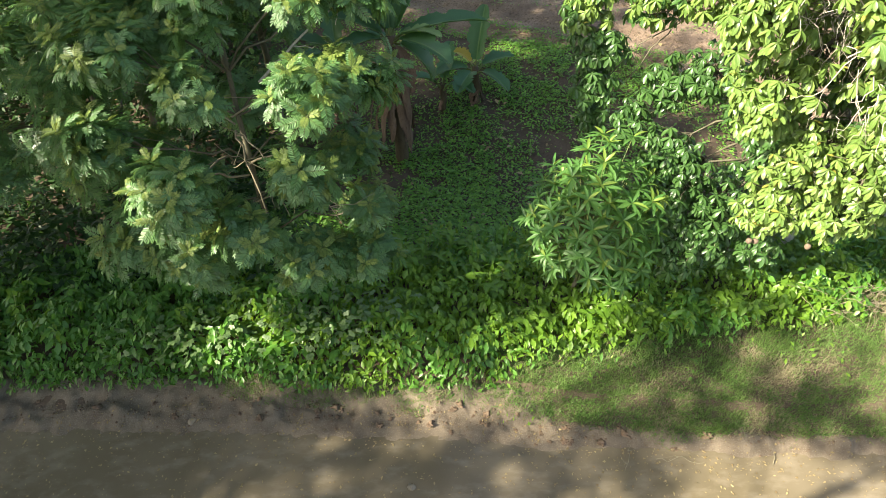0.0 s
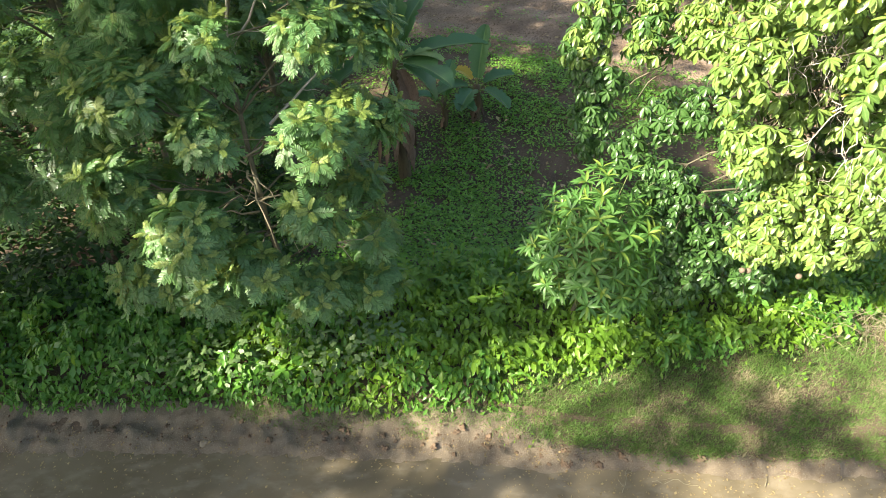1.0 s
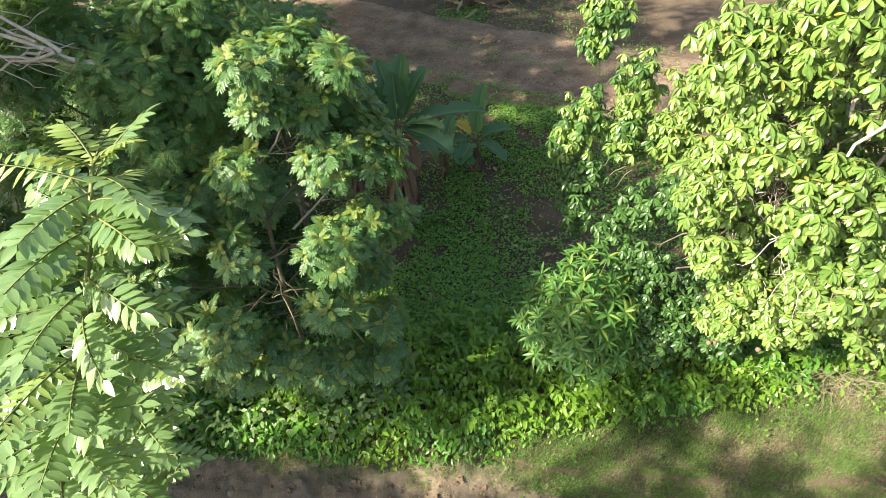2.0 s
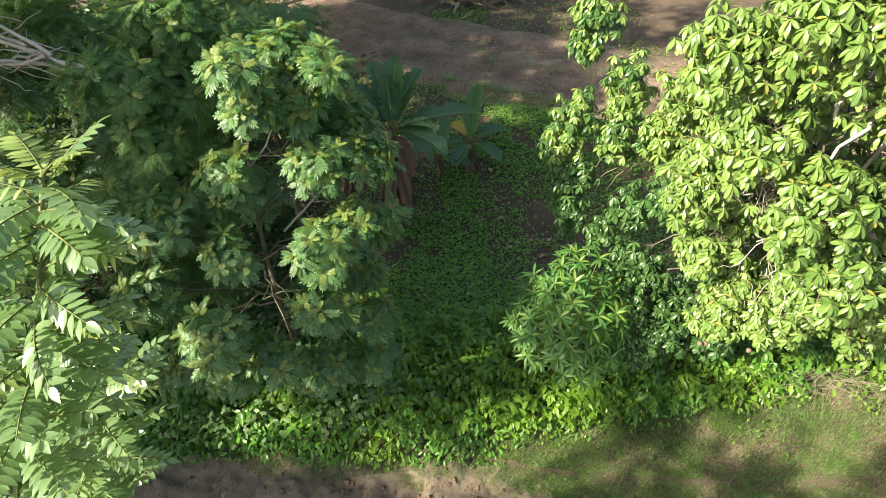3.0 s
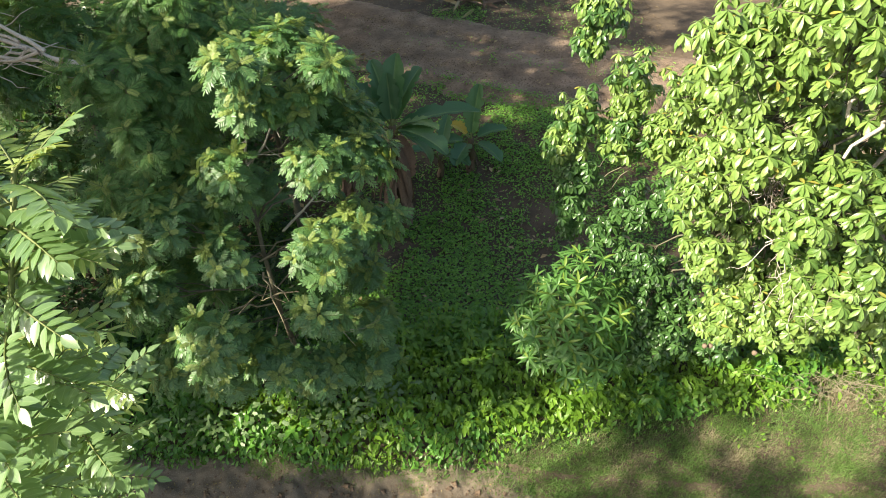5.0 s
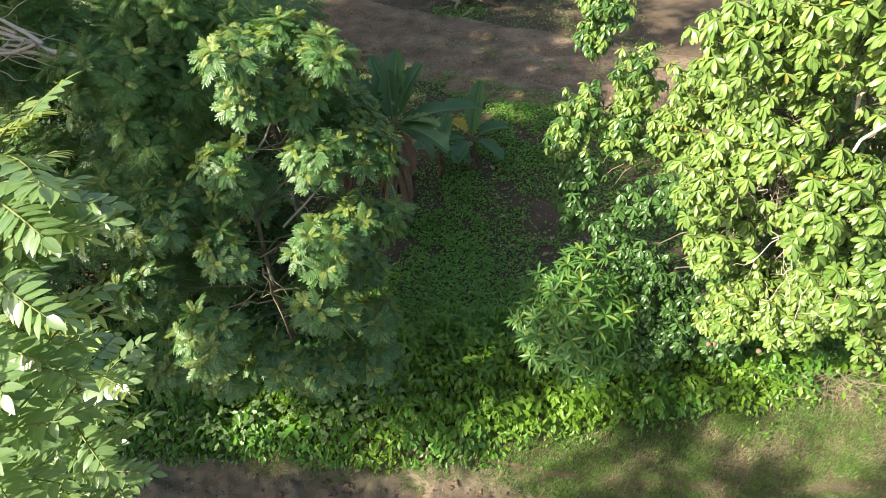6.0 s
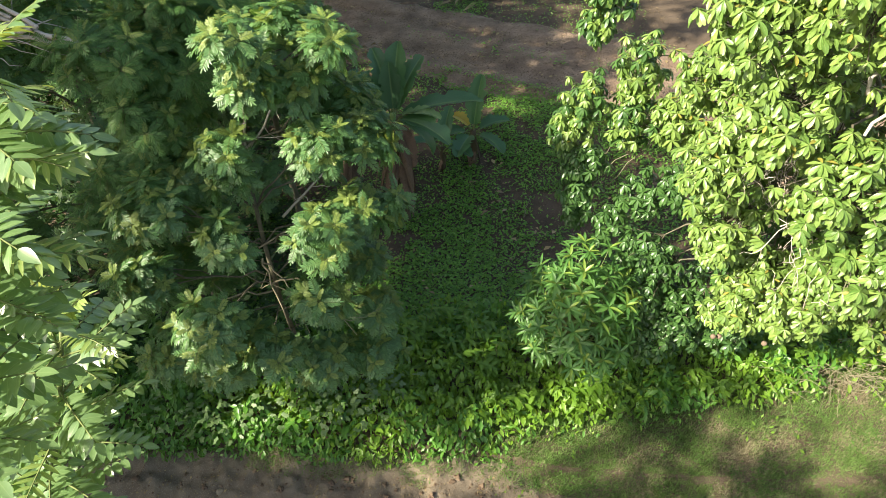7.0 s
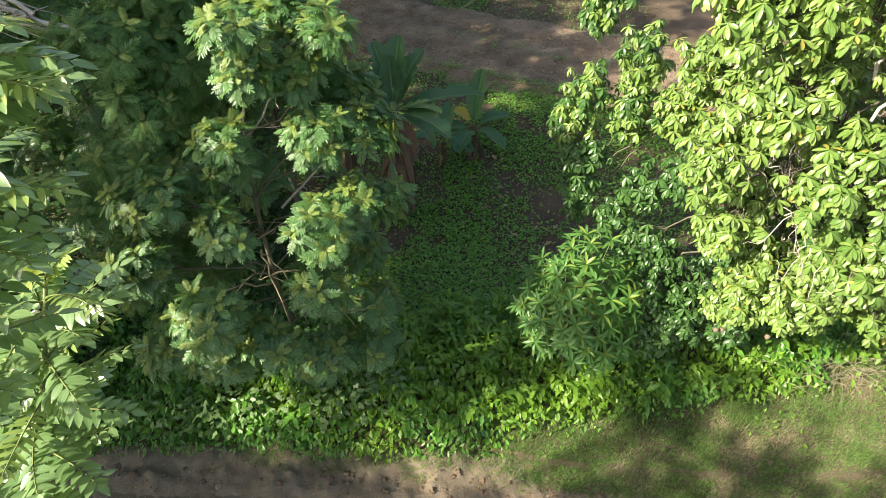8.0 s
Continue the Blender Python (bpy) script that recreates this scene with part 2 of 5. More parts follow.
def solo(name, s, materials, label, category="", group="", kind="", smooth=True):
    """A thing that is one mesh, its origin at the middle of its foot."""
    c = np.array([*(s[0][:, :2].min(0) + s[0][:, :2].max(0)) / 2, s[0][:, 2].min()])
    ob = new(name, mesh_of(name, (s[0] - c, *s[1:]), materials, smooth))
    ob.location = c
    return tagged(ob, label, category, group, kind)


def tube(pts, radii, sides=6, slot=0, cap=True):
    pts = np.asarray(pts, float)
    radii = np.broadcast_to(np.asarray(radii, float), len(pts))
    tan = np.gradient(pts, axis=0)
    tan /= np.linalg.norm(tan, axis=1)[:, None] + 1e-9
    ref = np.array([0, 0, 1.0]) if abs(tan[0][2]) < 0.8 else np.array([0, 1.0, 0])
    a = np.cross(tan, ref)
    a /= np.linalg.norm(a, axis=1)[:, None] + 1e-9
    b = np.cross(tan, a)
    th = np.linspace(0, 2 * np.pi, sides, endpoint=False)
    ring = pts[:, None] + radii[:, None, None] * (np.cos(th)[None, :, None] * a[:, None] + np.sin(th)[None, :, None] * b[:, None])
    v, n = ring.reshape(-1, 3), len(pts)
    f = [(i * sides + j, i * sides + (j + 1) % sides, (i + 1) * sides + (j + 1) % sides, (i + 1) * sides + j) for i in range(n - 1) for j in range(sides)]
    if cap:
        tip = pts[-1] + tan[-1] * radii[-1] * 0.4
        v = np.vstack([v, ring[-1] * 0.35 + tip * 0.65])
        k, top = (n - 1) * sides, n * sides
        f += [(k + j, k + (j + 1) % sides, top + (j + 1) % sides, top + j) for j in range(sides)]
        if sides == 4:
            f.append((top, top + 1, top + 2, top + 3))
        elif sides == 6:
            f += [(top, top + 1, top + 2, top + 3), (top, top + 3, top + 4, top + 5)]
    uv = np.zeros((len(v), 2))
    return shape(v, f, uv, slot)


def bent(a, b, sag=0.0, wobble=0.0, n=6, r=rng):
    """A line from a to b with a sag (minus: an arch) and some wobble."""
    a, b = np.asarray(a, float), np.asarray(b, float)
    t = np.linspace(0, 1, n)[:, None]
    p = a + (b - a) * t
    p[:, 2] -= sag * np.sin(np.pi * t[:, 0])
    p[1:-1] += r.normal(0, wobble, (n - 2, 3))
    return p


def ovate(t):
    return np.sin(np.pi * np.clip(t, 0, 1) ** 0.75) ** 0.9


def lance(t):
    return np.sin(np.pi * t ** 0.85) ** 0.8


def obovate(t):
    return np.sin(np.pi * np.clip(t, 0, 1) ** 1.35) ** 0.85


def heart(t):
    return np.where(t < 0.12, 0.35 + 5.2 * t, np.cos((t - 0.12) / 0.88 * np.pi / 2) ** 0.75)


def leaf(length, width, rows=4, fold=0.25, droop=0.6, outline=ovate, slot=0, twist=0.0, wave=0.0):
    """A leaf along +x, face up: three columns, folded at the midrib, bending down along its length."""
    t = np.linspace(0, 1, rows + 1)
    ang = -droop * t
    step = length / rows
    x = np.concatenate([[0], np.cumsum(np.cos((ang[1:] + ang[:-1]) / 2) * step)])
    z = np.concatenate([[0], np.cumsum(np.sin((ang[1:] + ang[:-1]) / 2) * step)])
    w = width / 2 * np.maximum(outline(t), 0.04)
    v, uv = [], []
    for i in range(rows + 1):
        tw = twist * t[i]
        up = wave * math.sin(i * 2.1) * w[i]
        for k, side in ((0.0, -1), (0.5, 0), (1.0, 1)):
            lift = abs(side) * w[i] * fold + side * w[i] * tw + (up if side else 0)
            v.append((x[i] - math.sin(ang[i]) * lift, side * w[i], z[i] + math.cos(ang[i]) * lift))
            uv.append((k, t[i]))
    f = [(3 * i + c, 3 * i + 3 + c, 3 * i + 4 + c, 3 * i + 1 + c) for i in range(rows) for c in (0, 1)]
    return shape(v, f, uv, slot)


def kite(size, width, slot, flat=False):
    """The smallest leaflet: two halves folded along the midrib; flat: one bent diamond for far crowns."""
    if flat:
        v = [(0, 0, 0), (size * 0.45, -width / 2, width * 0.1), (size, 0, -size * 0.09), (size * 0.45, width / 2, width * 0.1)]
        return shape(v, [(0, 1, 2, 3)], [(0.5, 0), (0.2, 0.45), (0.5, 1), (0.8, 0.45)], slot)
    w, up = width / 2, width * 0.12
    v = [(0, 0, 0), (size * 0.28, -w, up), (size * 0.74, -w * 0.82, up - size * 0.03), (size, 0, -size * 0.09), (size * 0.74, w * 0.82, up - size * 0.03), (size * 0.28, w, up)]
    return shape(v, [(0, 1, 2, 3), (0, 3, 4, 5)], [(0.5, 0), (0.2, 0.28), (0.2, 0.74), (0.5, 1), (0.8, 0.74), (0.8, 0.28)], slot)


def pinnate(length, pairs, size, width, droop, rows=2, bare=0.2, spread=62, slot=0, stem_slot=1, r=rng, hang=0.15, cap=True, outline=lance, thick=0.0022):
    """A feather leaf along +x: a bending midrib with leaflets in pairs and one at the end."""
    n = 9 if rows else 5
    t = np.linspace(0, 1, n)
    ang = 0.25 - droop * t
    x = np.concatenate([[0], np.cumsum(np.cos((ang[1:] + ang[:-1]) / 2) * length / (n - 1))])
    z = np.concatenate([[0], np.cumsum(np.sin((ang[1:] + ang[:-1]) / 2) * length / (n - 1))])
    if rows:
        out = [tube(np.stack([x, np.zeros(n), z], 1), np.linspace(thick, thick * 0.4, n), 3, stem_slot, False)]
    else:
        rib = [(x[i], e * thick * (1 - 0.6 * t[i]), z[i]) for i in range(n) for e in (-1, 1)]
        out = [shape(rib, [(2 * i, 2 * i + 2, 2 * i + 3, 2 * i + 1) for i in range(n - 1)], [(0.5, 0.5)] * (2 * n), stem_slot)]
    spots, yaws, pitches, rolls, sizes = [], [], [], [], []
    for i in range(pairs):
        s = bare + (1 - bare) * (i + 0.3) / pairs
        p = (np.interp(s, t, x), 0, np.interp(s, t, z))
        k = size * (0.72 + 0.5 * math.sin(math.pi * (0.15 + 0.75 * i / pairs)))
        for side in (-1, 1):
            spots.append(p)
            yaws.append(side * radians(spread - 16 * i / pairs + r.normal(0, 5)))
            pitches.append(np.interp(s, t, ang) * 0.5 - hang + r.normal(0, 0.07))
            rolls.append(side * 0.1 + r.normal(0, 0.12))
            sizes.append(k / size * r.uniform(0.9, 1.1))
    if cap:
        spots.append((x[-1], 0, z[-1])), yaws.append(0.0), pitches.append(ang[-1]), rolls.append(0.0), sizes.append(1.0)
    one = leaf(size, width, rows, 0.18, 0.25, outline, slot) if rows else kite(size, width, slot, pairs <= 8)
    out.append(many([one], np.zeros(len(spots), int), placed(np.array(spots), yaws, pitches, rolls, sizes)))
    return join(out)


def cluster(leaves, start, r=rng, jitter=0.25, rise=0.75, axis=0.02):
    """Leaves round a shoot that points along +z: start is their first slope (radians up from level), inner ones steeper."""
    out = []
    for i, lf in enumerate(leaves):
        k = i / max(1, len(leaves) - 1)
        yaw = i * 2.39996 + r.normal(0, jitter)
        m = placed(np.array([(0, 0, axis * k)]), [yaw], [start + k * rise + r.normal(0, 0.14)], [r.normal(0, 0.2)], [1 - 0.3 * k * r.uniform(0.5, 1)])
        out.append(moved(lf, m[0]))
    return join(out)


def aimed(p, d, spin, size=1.0):
    """A pose at p whose +z looks along d."""
    q = Vector(d).to_track_quat("Z", "Y").to_matrix().to_4x4()
    return Matrix.Translation(p) @ q @ Matrix.Rotation(spin, 4, "Z") @ Matrix.Scale(size, 4)


def fbm(x, y, scale, seed=0.0, octaves=3):
    return np.array([noise.fractal((a * scale, b * scale, seed), 1.0, 2.0, octaves) for a, b in zip(np.ravel(x), np.ravel(y))]).reshape(np.shape(x))


# ---- ground ----
def bank_edge(x):
    """Where the green begins, over the mud."""
    return np.interp(x, [-40, -5, -3.7, -2.5, -1.25, 0, 0.55, 1.1, 1.7, 2.2, 2.8, 3.6, 4.2, 40], [5.6, 4.20, 4.13, 4.05, 3.93, 3.82, 3.74, 3.57, 3.47, 3.40, 3.33, 3.25, 3.22, 2.6])


WATER_Z = -0.10


def land(x, y):
    """The height of the ground, without its small bumps."""
    d = y - bank_edge(x)
    d = d - np.clip(-d, 0, 0.35) * np.interp(x, [0.9, 1.7], [0.0, 1.0])      # the mud narrows where the grass meets the water
    prof = np.interp(d, [-3.6, -3.2, -2.9, -1.2, -0.42, -0.28, -0.06, 0.04, 0.6, 1.7, 3.2, 4.6, 5.4, 7.0, 8.3, 9.3, 400],
                     [0.25, 0.10, -0.3, -0.42, -0.13, -0.06, -0.02, 0.03, 0.12, 0.12, -0.28, -0.50, -0.50, -0.26, -0.02, 0.0, 0.0])
    return prof


def stretch(lo, hi, fine, far, grow=1.25):
    mid = np.arange(lo, hi + 1e-6, fine)
    out, step = [], fine
    d = 0.0
    while d < far:
        step *= grow
        d += step
        out.append(d)
    out = np.array(out)
    return np.concatenate([lo - out[::-1], mid, hi + out])


def sheet(xs, ys, height):
    gx, gy = np.meshgrid(xs, ys)
    v = np.stack([gx, gy, height(gx, gy)], -1).reshape(-1, 3)
    nx, ny = len(xs), len(ys)
    i = (np.arange(ny - 1)[:, None] * nx + np.arange(nx - 1)[None]).ravel()
    f = np.stack([i, i + 1, i + nx + 1, i + nx], 1)
    return shape(v, f, v[:, :2] * 0.1)


def ground_height(x, y):
    bump = 0.035 * fbm(x, y, 1.1, 3.0) + 0.018 * fbm(x, y, 5.0, 9.0, 2)
    wet = np.clip((y - bank_edge(x) + 0.35) / 0.3, 0.25, 1)
    return land(x, y) + bump * wet - np.where((np.abs(y - bank_edge(x) + 0.2) < 0.5), 0.03, 0)


ground = new("ground", mesh_of("ground", sheet(stretch(-7, 7, 0.11, 300), stretch(0, 21, 0.11, 300), ground_height), [SOIL]))
tagged(ground, "dark brown bare soil under weeds and creepers", "ground", kind="structure")


def mud_height(x, y):
    d = y - bank_edge(x)
    lip = 0.12 * np.clip(fbm(x, y, 2.6, 5.0) + 0.15, -0.08, 1) * np.exp(-((d + 0.12) / 0.16) ** 2)
    rag = 0.03 * fbm(x, y, 7.0, 1.0) + 0.016 * fbm(x, y, 22.0, 2.0, 2)
    fade = np.clip((0.42 - np.abs(d + 0.12)) / 0.1, 0, 1)
    sod = np.clip((d + 0.06) / 0.1, 0, 1) * np.interp(x, [0.7, 1.3], [0, 1])       # grass grows over the lip here
    return land(x, y) + lip + rag - 0.09 * (1 - fade) + 0.004 - 0.1 * sod


def mud_strip():
    us, ds = np.arange(-8, 8.001, 0.035), np.arange(-0.62, 0.4, 0.035)
    gu, gd = np.meshgrid(us, ds)
    gy = bank_edge(gu) + gd
    v = np.stack([gu, gy, mud_height(gu, gy)], -1).reshape(-1, 3)
    nx, ny = len(us), len(ds)
    i = (np.arange(ny - 1)[:, None] * nx + np.arange(nx - 1)[None]).ravel()
    return shape(v, np.stack([i, i + 1, i + nx + 1, i + nx], 1), v[:, :2] * 0.1)


def surface(x, y):
    """The top of the soil or, by the water, of the mud."""
    d = y - bank_edge(x)
    g = ground_height(x, y)
    return np.where((d > -0.55) & (d < 0.36), np.maximum(g, mud_height(x, y)), g)


mud = new("mud_bank", mesh_of("mud_bank", mud_strip(), [MUD]))
tagged(mud, "eroded brown mud bank at the water's edge", "bank", kind="structure")

water = new("water", mesh_of("water", sheet(np.array([-60, -20, -8, 0, 8, 20, 60.0]), np.array([0.0, 1.5, 3.0, 4.9]), lambda x, y: x * 0 + WATER_Z), [WATER]))
tagged(water, "still brown muddy water with floating leaves", "water", kind="structure")


def road_mid(x):
    return 16.3 - 0.62 * x


def track():
    us, ds = np.arange(-9, 12.01, 0.1), np.arange(-2.3, 2.31, 0.1)
    gu, gd = np.meshgrid(us, ds)
    n = math.hypot(1, 0.62)
    gx, gy = gu + gd * 0.62 / n, road_mid(gu) + gd / n
    edge = 1.62 + 0.3 * fbm(gu, gd * 0.2, 0.8, 4.0)
    rut = -0.05 * (np.exp(-((gd + 0.85) / 0.26) ** 2) + np.exp(-((gd - 0.75) / 0.26) ** 2))
    z = land(gx, gy) + 0.12 + rut + 0.03 * fbm(gx, gy, 1.6, 6.0) + 0.022 * fbm(gx, gy, 4.5, 8.0, 3) - 0.3 * np.clip(np.abs(gd) - edge, 0, 1)
    v = np.stack([gx, gy, z], -1).reshape(-1, 3)
    nx, ny = len(us), len(ds)
    i = (np.arange(ny - 1)[:, None] * nx + np.arange(nx - 1)[None]).ravel()
    return shape(v, np.stack([i, i + 1, i + nx + 1, i + nx], 1), v[:, :2] * 0.1)


road = new("road", mesh_of("road", track(), [DIRT]))
tagged(road, "worn brown dirt track with faint wheel ruts", "road", kind="structure")


# ---- feathery trees ----
def feather_spray(r, n=11, young=3, pairs=12, wide=1.0, hang=0.06):
    leaves = []
    for i in range(n):
        fresh = i >= n - young
        leaves.append(pinnate(r.uniform(0.24, 0.33) * (0.62 if fresh else 1), pairs, 0.070 if not fresh else 0.050, (0.0155 if not fresh else 0.012) * wide * (12 / pairs) ** 1.4, r.uniform(0.2, 0.7), 0, 0.14, 64, 2 if fresh else 0, 1, r, hang, True, lance, 0.003))
    return cluster(leaves, -0.5, r, 0.3, 1.0, 0.17)


SPRAYS = [mesh_of("leaf_spray", feather_spray(np.random.default_rng(40 + k), 20 + k % 4, (3, 4, 6, 8, 3, 10)[k], 10, 1.15), [FEATHER, GREEN_STEM, FEATHER_YOUNG]) for k in range(6)]
FINE_SPRAYS = [mesh_of("leaf_spray", feather_spray(np.random.default_rng(70 + k), 19 + k % 3, (3, 5, 2, 6)[k], 12, 0.95, 0.2), [FEATHER_DEEP, GREEN_STEM, FEATHER_YOUNG]) for k in range(4)]


def coarse_spray(r):
    return cluster([pinnate(r.uniform(0.26, 0.34), 4, 0.075, 0.065, r.uniform(0.5, 1.0), 0, 0.16, 62, 0, 1, r) for _ in range(7)], 0.0, r)


FAR_SPRAYS = [mesh_of("leaf_spray", feather_spray(np.random.default_rng(50 + k), 11, (1, 2, 0, 3)[k], 8), [FEATHER, GREEN_STEM, FEATHER_YOUNG]) for k in range(4)]
COARSE = [mesh_of("leaf_spray", coarse_spray(np.random.default_rng(46 + k)), [FEATHER, GREEN_STEM]) for k in range(4)]


def feathery_tree(at, label, spine, thick, clumps, count, seed, spread=0.3, group="feathery trees", bare=(), size=1.0):
    """spine: the trunk's line; clumps: (x, y, z, radius) of the crown; one limb runs to each clump, twigs to its sprays."""
    r = np.random.default_rng(seed)
    t = thing("tree", at, label, "tree", group)
    spine = np.array(spine, float)
    fine = np.array([[np.interp(s, np.linspace(0, 1, len(spine)), spine[:, k]) for k in range(3)] for s in np.linspace(0, 1, 15)])
    fine[1:-1] += r.normal(0, 0.012, (13, 3))
    part("trunk", tube(fine, np.linspace(thick, thick * 0.35, 15), 8), [BARK], t)
    total, spots = sum(c[3] ** 2 for c in clumps), []
    for c in clumps:
        c3 = np.array(c[:3])
        low = fine[fine[:, 2] < c3[2] - 0.15]
        low = low if len(low) else fine[:2]
        root = low[np.argmin(np.linalg.norm(low - c3 + (0, 0, 0.4), axis=1))]
        line = bent(root, c3 - (0, 0, 0.05), -0.1, 0.03, 7, r)
        limb = [tube(line, np.linspace(thick * (0.32 if size < 1.2 else 0.16), 0.007, 7), 6)]
        n, sprays = max(3, round(count * c[3] ** 2 / total)), []
        for k in range(n):
            for attempt in range(12):
                d = r.normal(0, 1, 3)
                d[2] = d[2] * 0.7 + 0.2
                d /= np.linalg.norm(d)
                p = c3 + d * c[3] * r.uniform(0.25, 0.9)
                if all(np.linalg.norm(p - q) > 0.17 * size for q in spots):
                    break
            spots.append(p)
            limb.append(tube(bent(line[r.integers(3, 7)], p, -0.03, 0.015, 5, r), np.linspace(0.006, 0.003, 5), 3))
            out = 0.6 * Vector(d) + Vector((0, 0, 1.0)) + 0.35 * Vector((c3[0] - spine[0][0], c3[1] - spine[0][1], 0)).normalized()
            sprays.append((COARSE[r.integers(0, 4)] if size > 1.2 else FAR_SPRAYS[r.integers(0, 4)] if size > 0.85 else SPRAYS[r.integers(0, 6)] if size < 0.81 else FINE_SPRAYS[r.integers(0, 4)], aimed(p, out, r.uniform(0, 6.28), (size if size > 0.85 else 0.84 * size) * r.uniform(0.75, 1.15))))
        branch = part("limb", join(limb), [BARK], t)
        for me, m in sprays:
            shared("leaf_spray", me, m, branch)
    for a, b, sag, rad in bare:
        line = bent(a, b, sag, 0.012, 9, r)
        twigs = [tube(line, np.linspace(rad, rad * 0.3, 9), 6)]
        for k in range(5):
            s = line[r.integers(2, 8)]
            twigs.append(tube(bent(s, s + np.array([r.normal(0, 0.25), r.normal(0, 0.15), r.normal(-0.05, 0.15)]), 0.02, 0.01, 5, r), np.linspace(rad * 0.4, 0.002, 5), 4))
        part("bare_limb", join(twigs), [PALE_BARK if rad > 0.0141 else TWIG], t, "leafless pale limb")
    return t


feathery_tree((-1.75, 4.75, 0.1), "slender tree with feathery green leaves and a thin brown trunk",
              [(-1.82, 5.25, 0.05), (-1.76, 4.9, 1.5), (-1.70, 4.64, 2.9), (-1.81, 5.2, 3.75), (-1.6, 5.1, 4.4), (-1.45, 5.0, 4.8)], 0.032,
              [(-1.52, 4.85, 4.95, 0.22), (-1.5, 4.82, 4.62, 0.2), (-1.22, 5.4, 4.8, 0.3), (-1.15, 5.2, 4.5, 0.26), (-0.85, 5.1, 4.8, 0.2), (-1.85, 4.74, 4.05, 0.2), (-1.82, 4.7, 3.8, 0.16),
               (-1.0, 4.95, 4.0, 0.28), (-0.62, 5.15, 3.9, 0.28), (-0.8, 5.5, 4.1, 0.26), (-0.8, 4.92, 3.25, 0.27), (-0.55, 5.1, 3.1, 0.2), (-1.05, 4.4, 3.35, 0.25),
               (-1.88, 4.25, 3.5, 0.22), (-2.3, 4.85, 3.7, 0.26), (-2.4, 4.3, 3.8, 0.26), (-2.05, 3.8, 2.9, 0.28), (-1.66, 3.9, 2.4, 0.22),
               (-1.32, 4.25, 1.78, 0.24), (-1.05, 4.3, 1.7, 0.2), (-0.7, 4.5, 1.6, 0.22), (-0.72, 4.7, 2.0, 0.24), (-1.15, 4.25, 2.65, 0.26), (-0.85, 5.15, 2.35, 0.25),
               (-2.65, 4.25, 3.1, 0.26), (-2.6, 4.1, 2.3, 0.26), (-2.2, 3.95, 2.2, 0.24), (-2.2, 4.4, 1.75, 0.22)], 285, 11, size=0.8,
              bare=[((-1.5, 4.85, 3.25), (-0.72, 5.3, 3.75), -0.05, 0.0142), ((-1.72, 4.6, 2.95), (-1.5, 4.2, 1.7), -0.3, 0.012),
                    ((-1.72, 4.6, 2.6), (-0.9, 4.3, 2.1), -0.35, 0.011), ((-1.74, 4.65, 3.05), (-0.75, 4.8, 2.9), -0.22, 0.010),
                    ((-1.72, 4.6, 2.5), (-2.75, 4.2, 2.4), -0.15, 0.010), ((-1.72, 4.62, 3.0), (-2.45, 4.3, 3.5), -0.2, 0.009), ((-1.73, 4.6, 2.2), (-0.75, 4.6, 1.8), -0.3, 0.008),
                    ((-1.8, 5.2, 3.75), (-1.55, 4.9, 4.7), 0.05, 0.0142), ((-1.8, 5.2, 3.78), (-1.2, 5.3, 4.6), 0.06, 0.0142), ((-1.72, 4.6, 2.9), (-1.3, 4.1, 2.4), -0.25, 0.009)])
feathery_tree((-3.4, 6.6, 0.0), "dense feathery tree with dark green foliage and bare pale limbs",
              [(-3.4, 6.6, -0.2), (-3.3, 6.4, 1.8), (-3.1, 6.0, 3.4), (-2.9, 5.8, 4.6)], 0.052,
              [(-2.7, 5.2, 4.75, 0.4), (-2.4, 5.5, 4.5, 0.4), (-2.5, 4.95, 4.3, 0.3), (-2.75, 4.95, 3.85, 0.32), (-2.4, 5.0, 3.75, 0.3),
               (-2.3, 5.7, 5.0, 0.4), (-1.9, 5.9, 4.8, 0.34), (-2.2, 6.5, 5.1, 0.4), (-3.1, 5.0, 3.3, 0.36),
               (-2.9, 4.6, 2.8, 0.36), (-2.6, 6.4, 3.9, 0.4), (-2.9, 6.9, 3.6, 0.4), (-2.9, 5.3, 2.3, 0.32), (-2.5, 5.4, 2.9, 0.32), (-2.6, 5.6, 1.8, 0.3)],
              245, 12, size=0.82, bare=[((-2.75, 5.05, 4.93), (-4.10, 5.30, 5.35), -0.03, 0.028), ((-2.90, 5.07, 4.99), (-4.10, 5.25, 5.15), 0.03, 0.022),
                             ((-3.10, 5.10, 5.10), (-4.00, 5.40, 5.57), -0.03, 0.020), ((-3.15, 5.10, 5.10), (-4.00, 5.15, 4.87), -0.04, 0.016),
                             ((-3.30, 5.15, 5.17), (-4.10, 5.55, 5.45), 0.04, 0.015), ((-3.25, 5.15, 5.10), (-4.10, 5.35, 5.00), 0.03, 0.015), ((-2.70, 5.45, 4.65), (-2.90, 5.07, 4.99), 0.0, 0.030)])
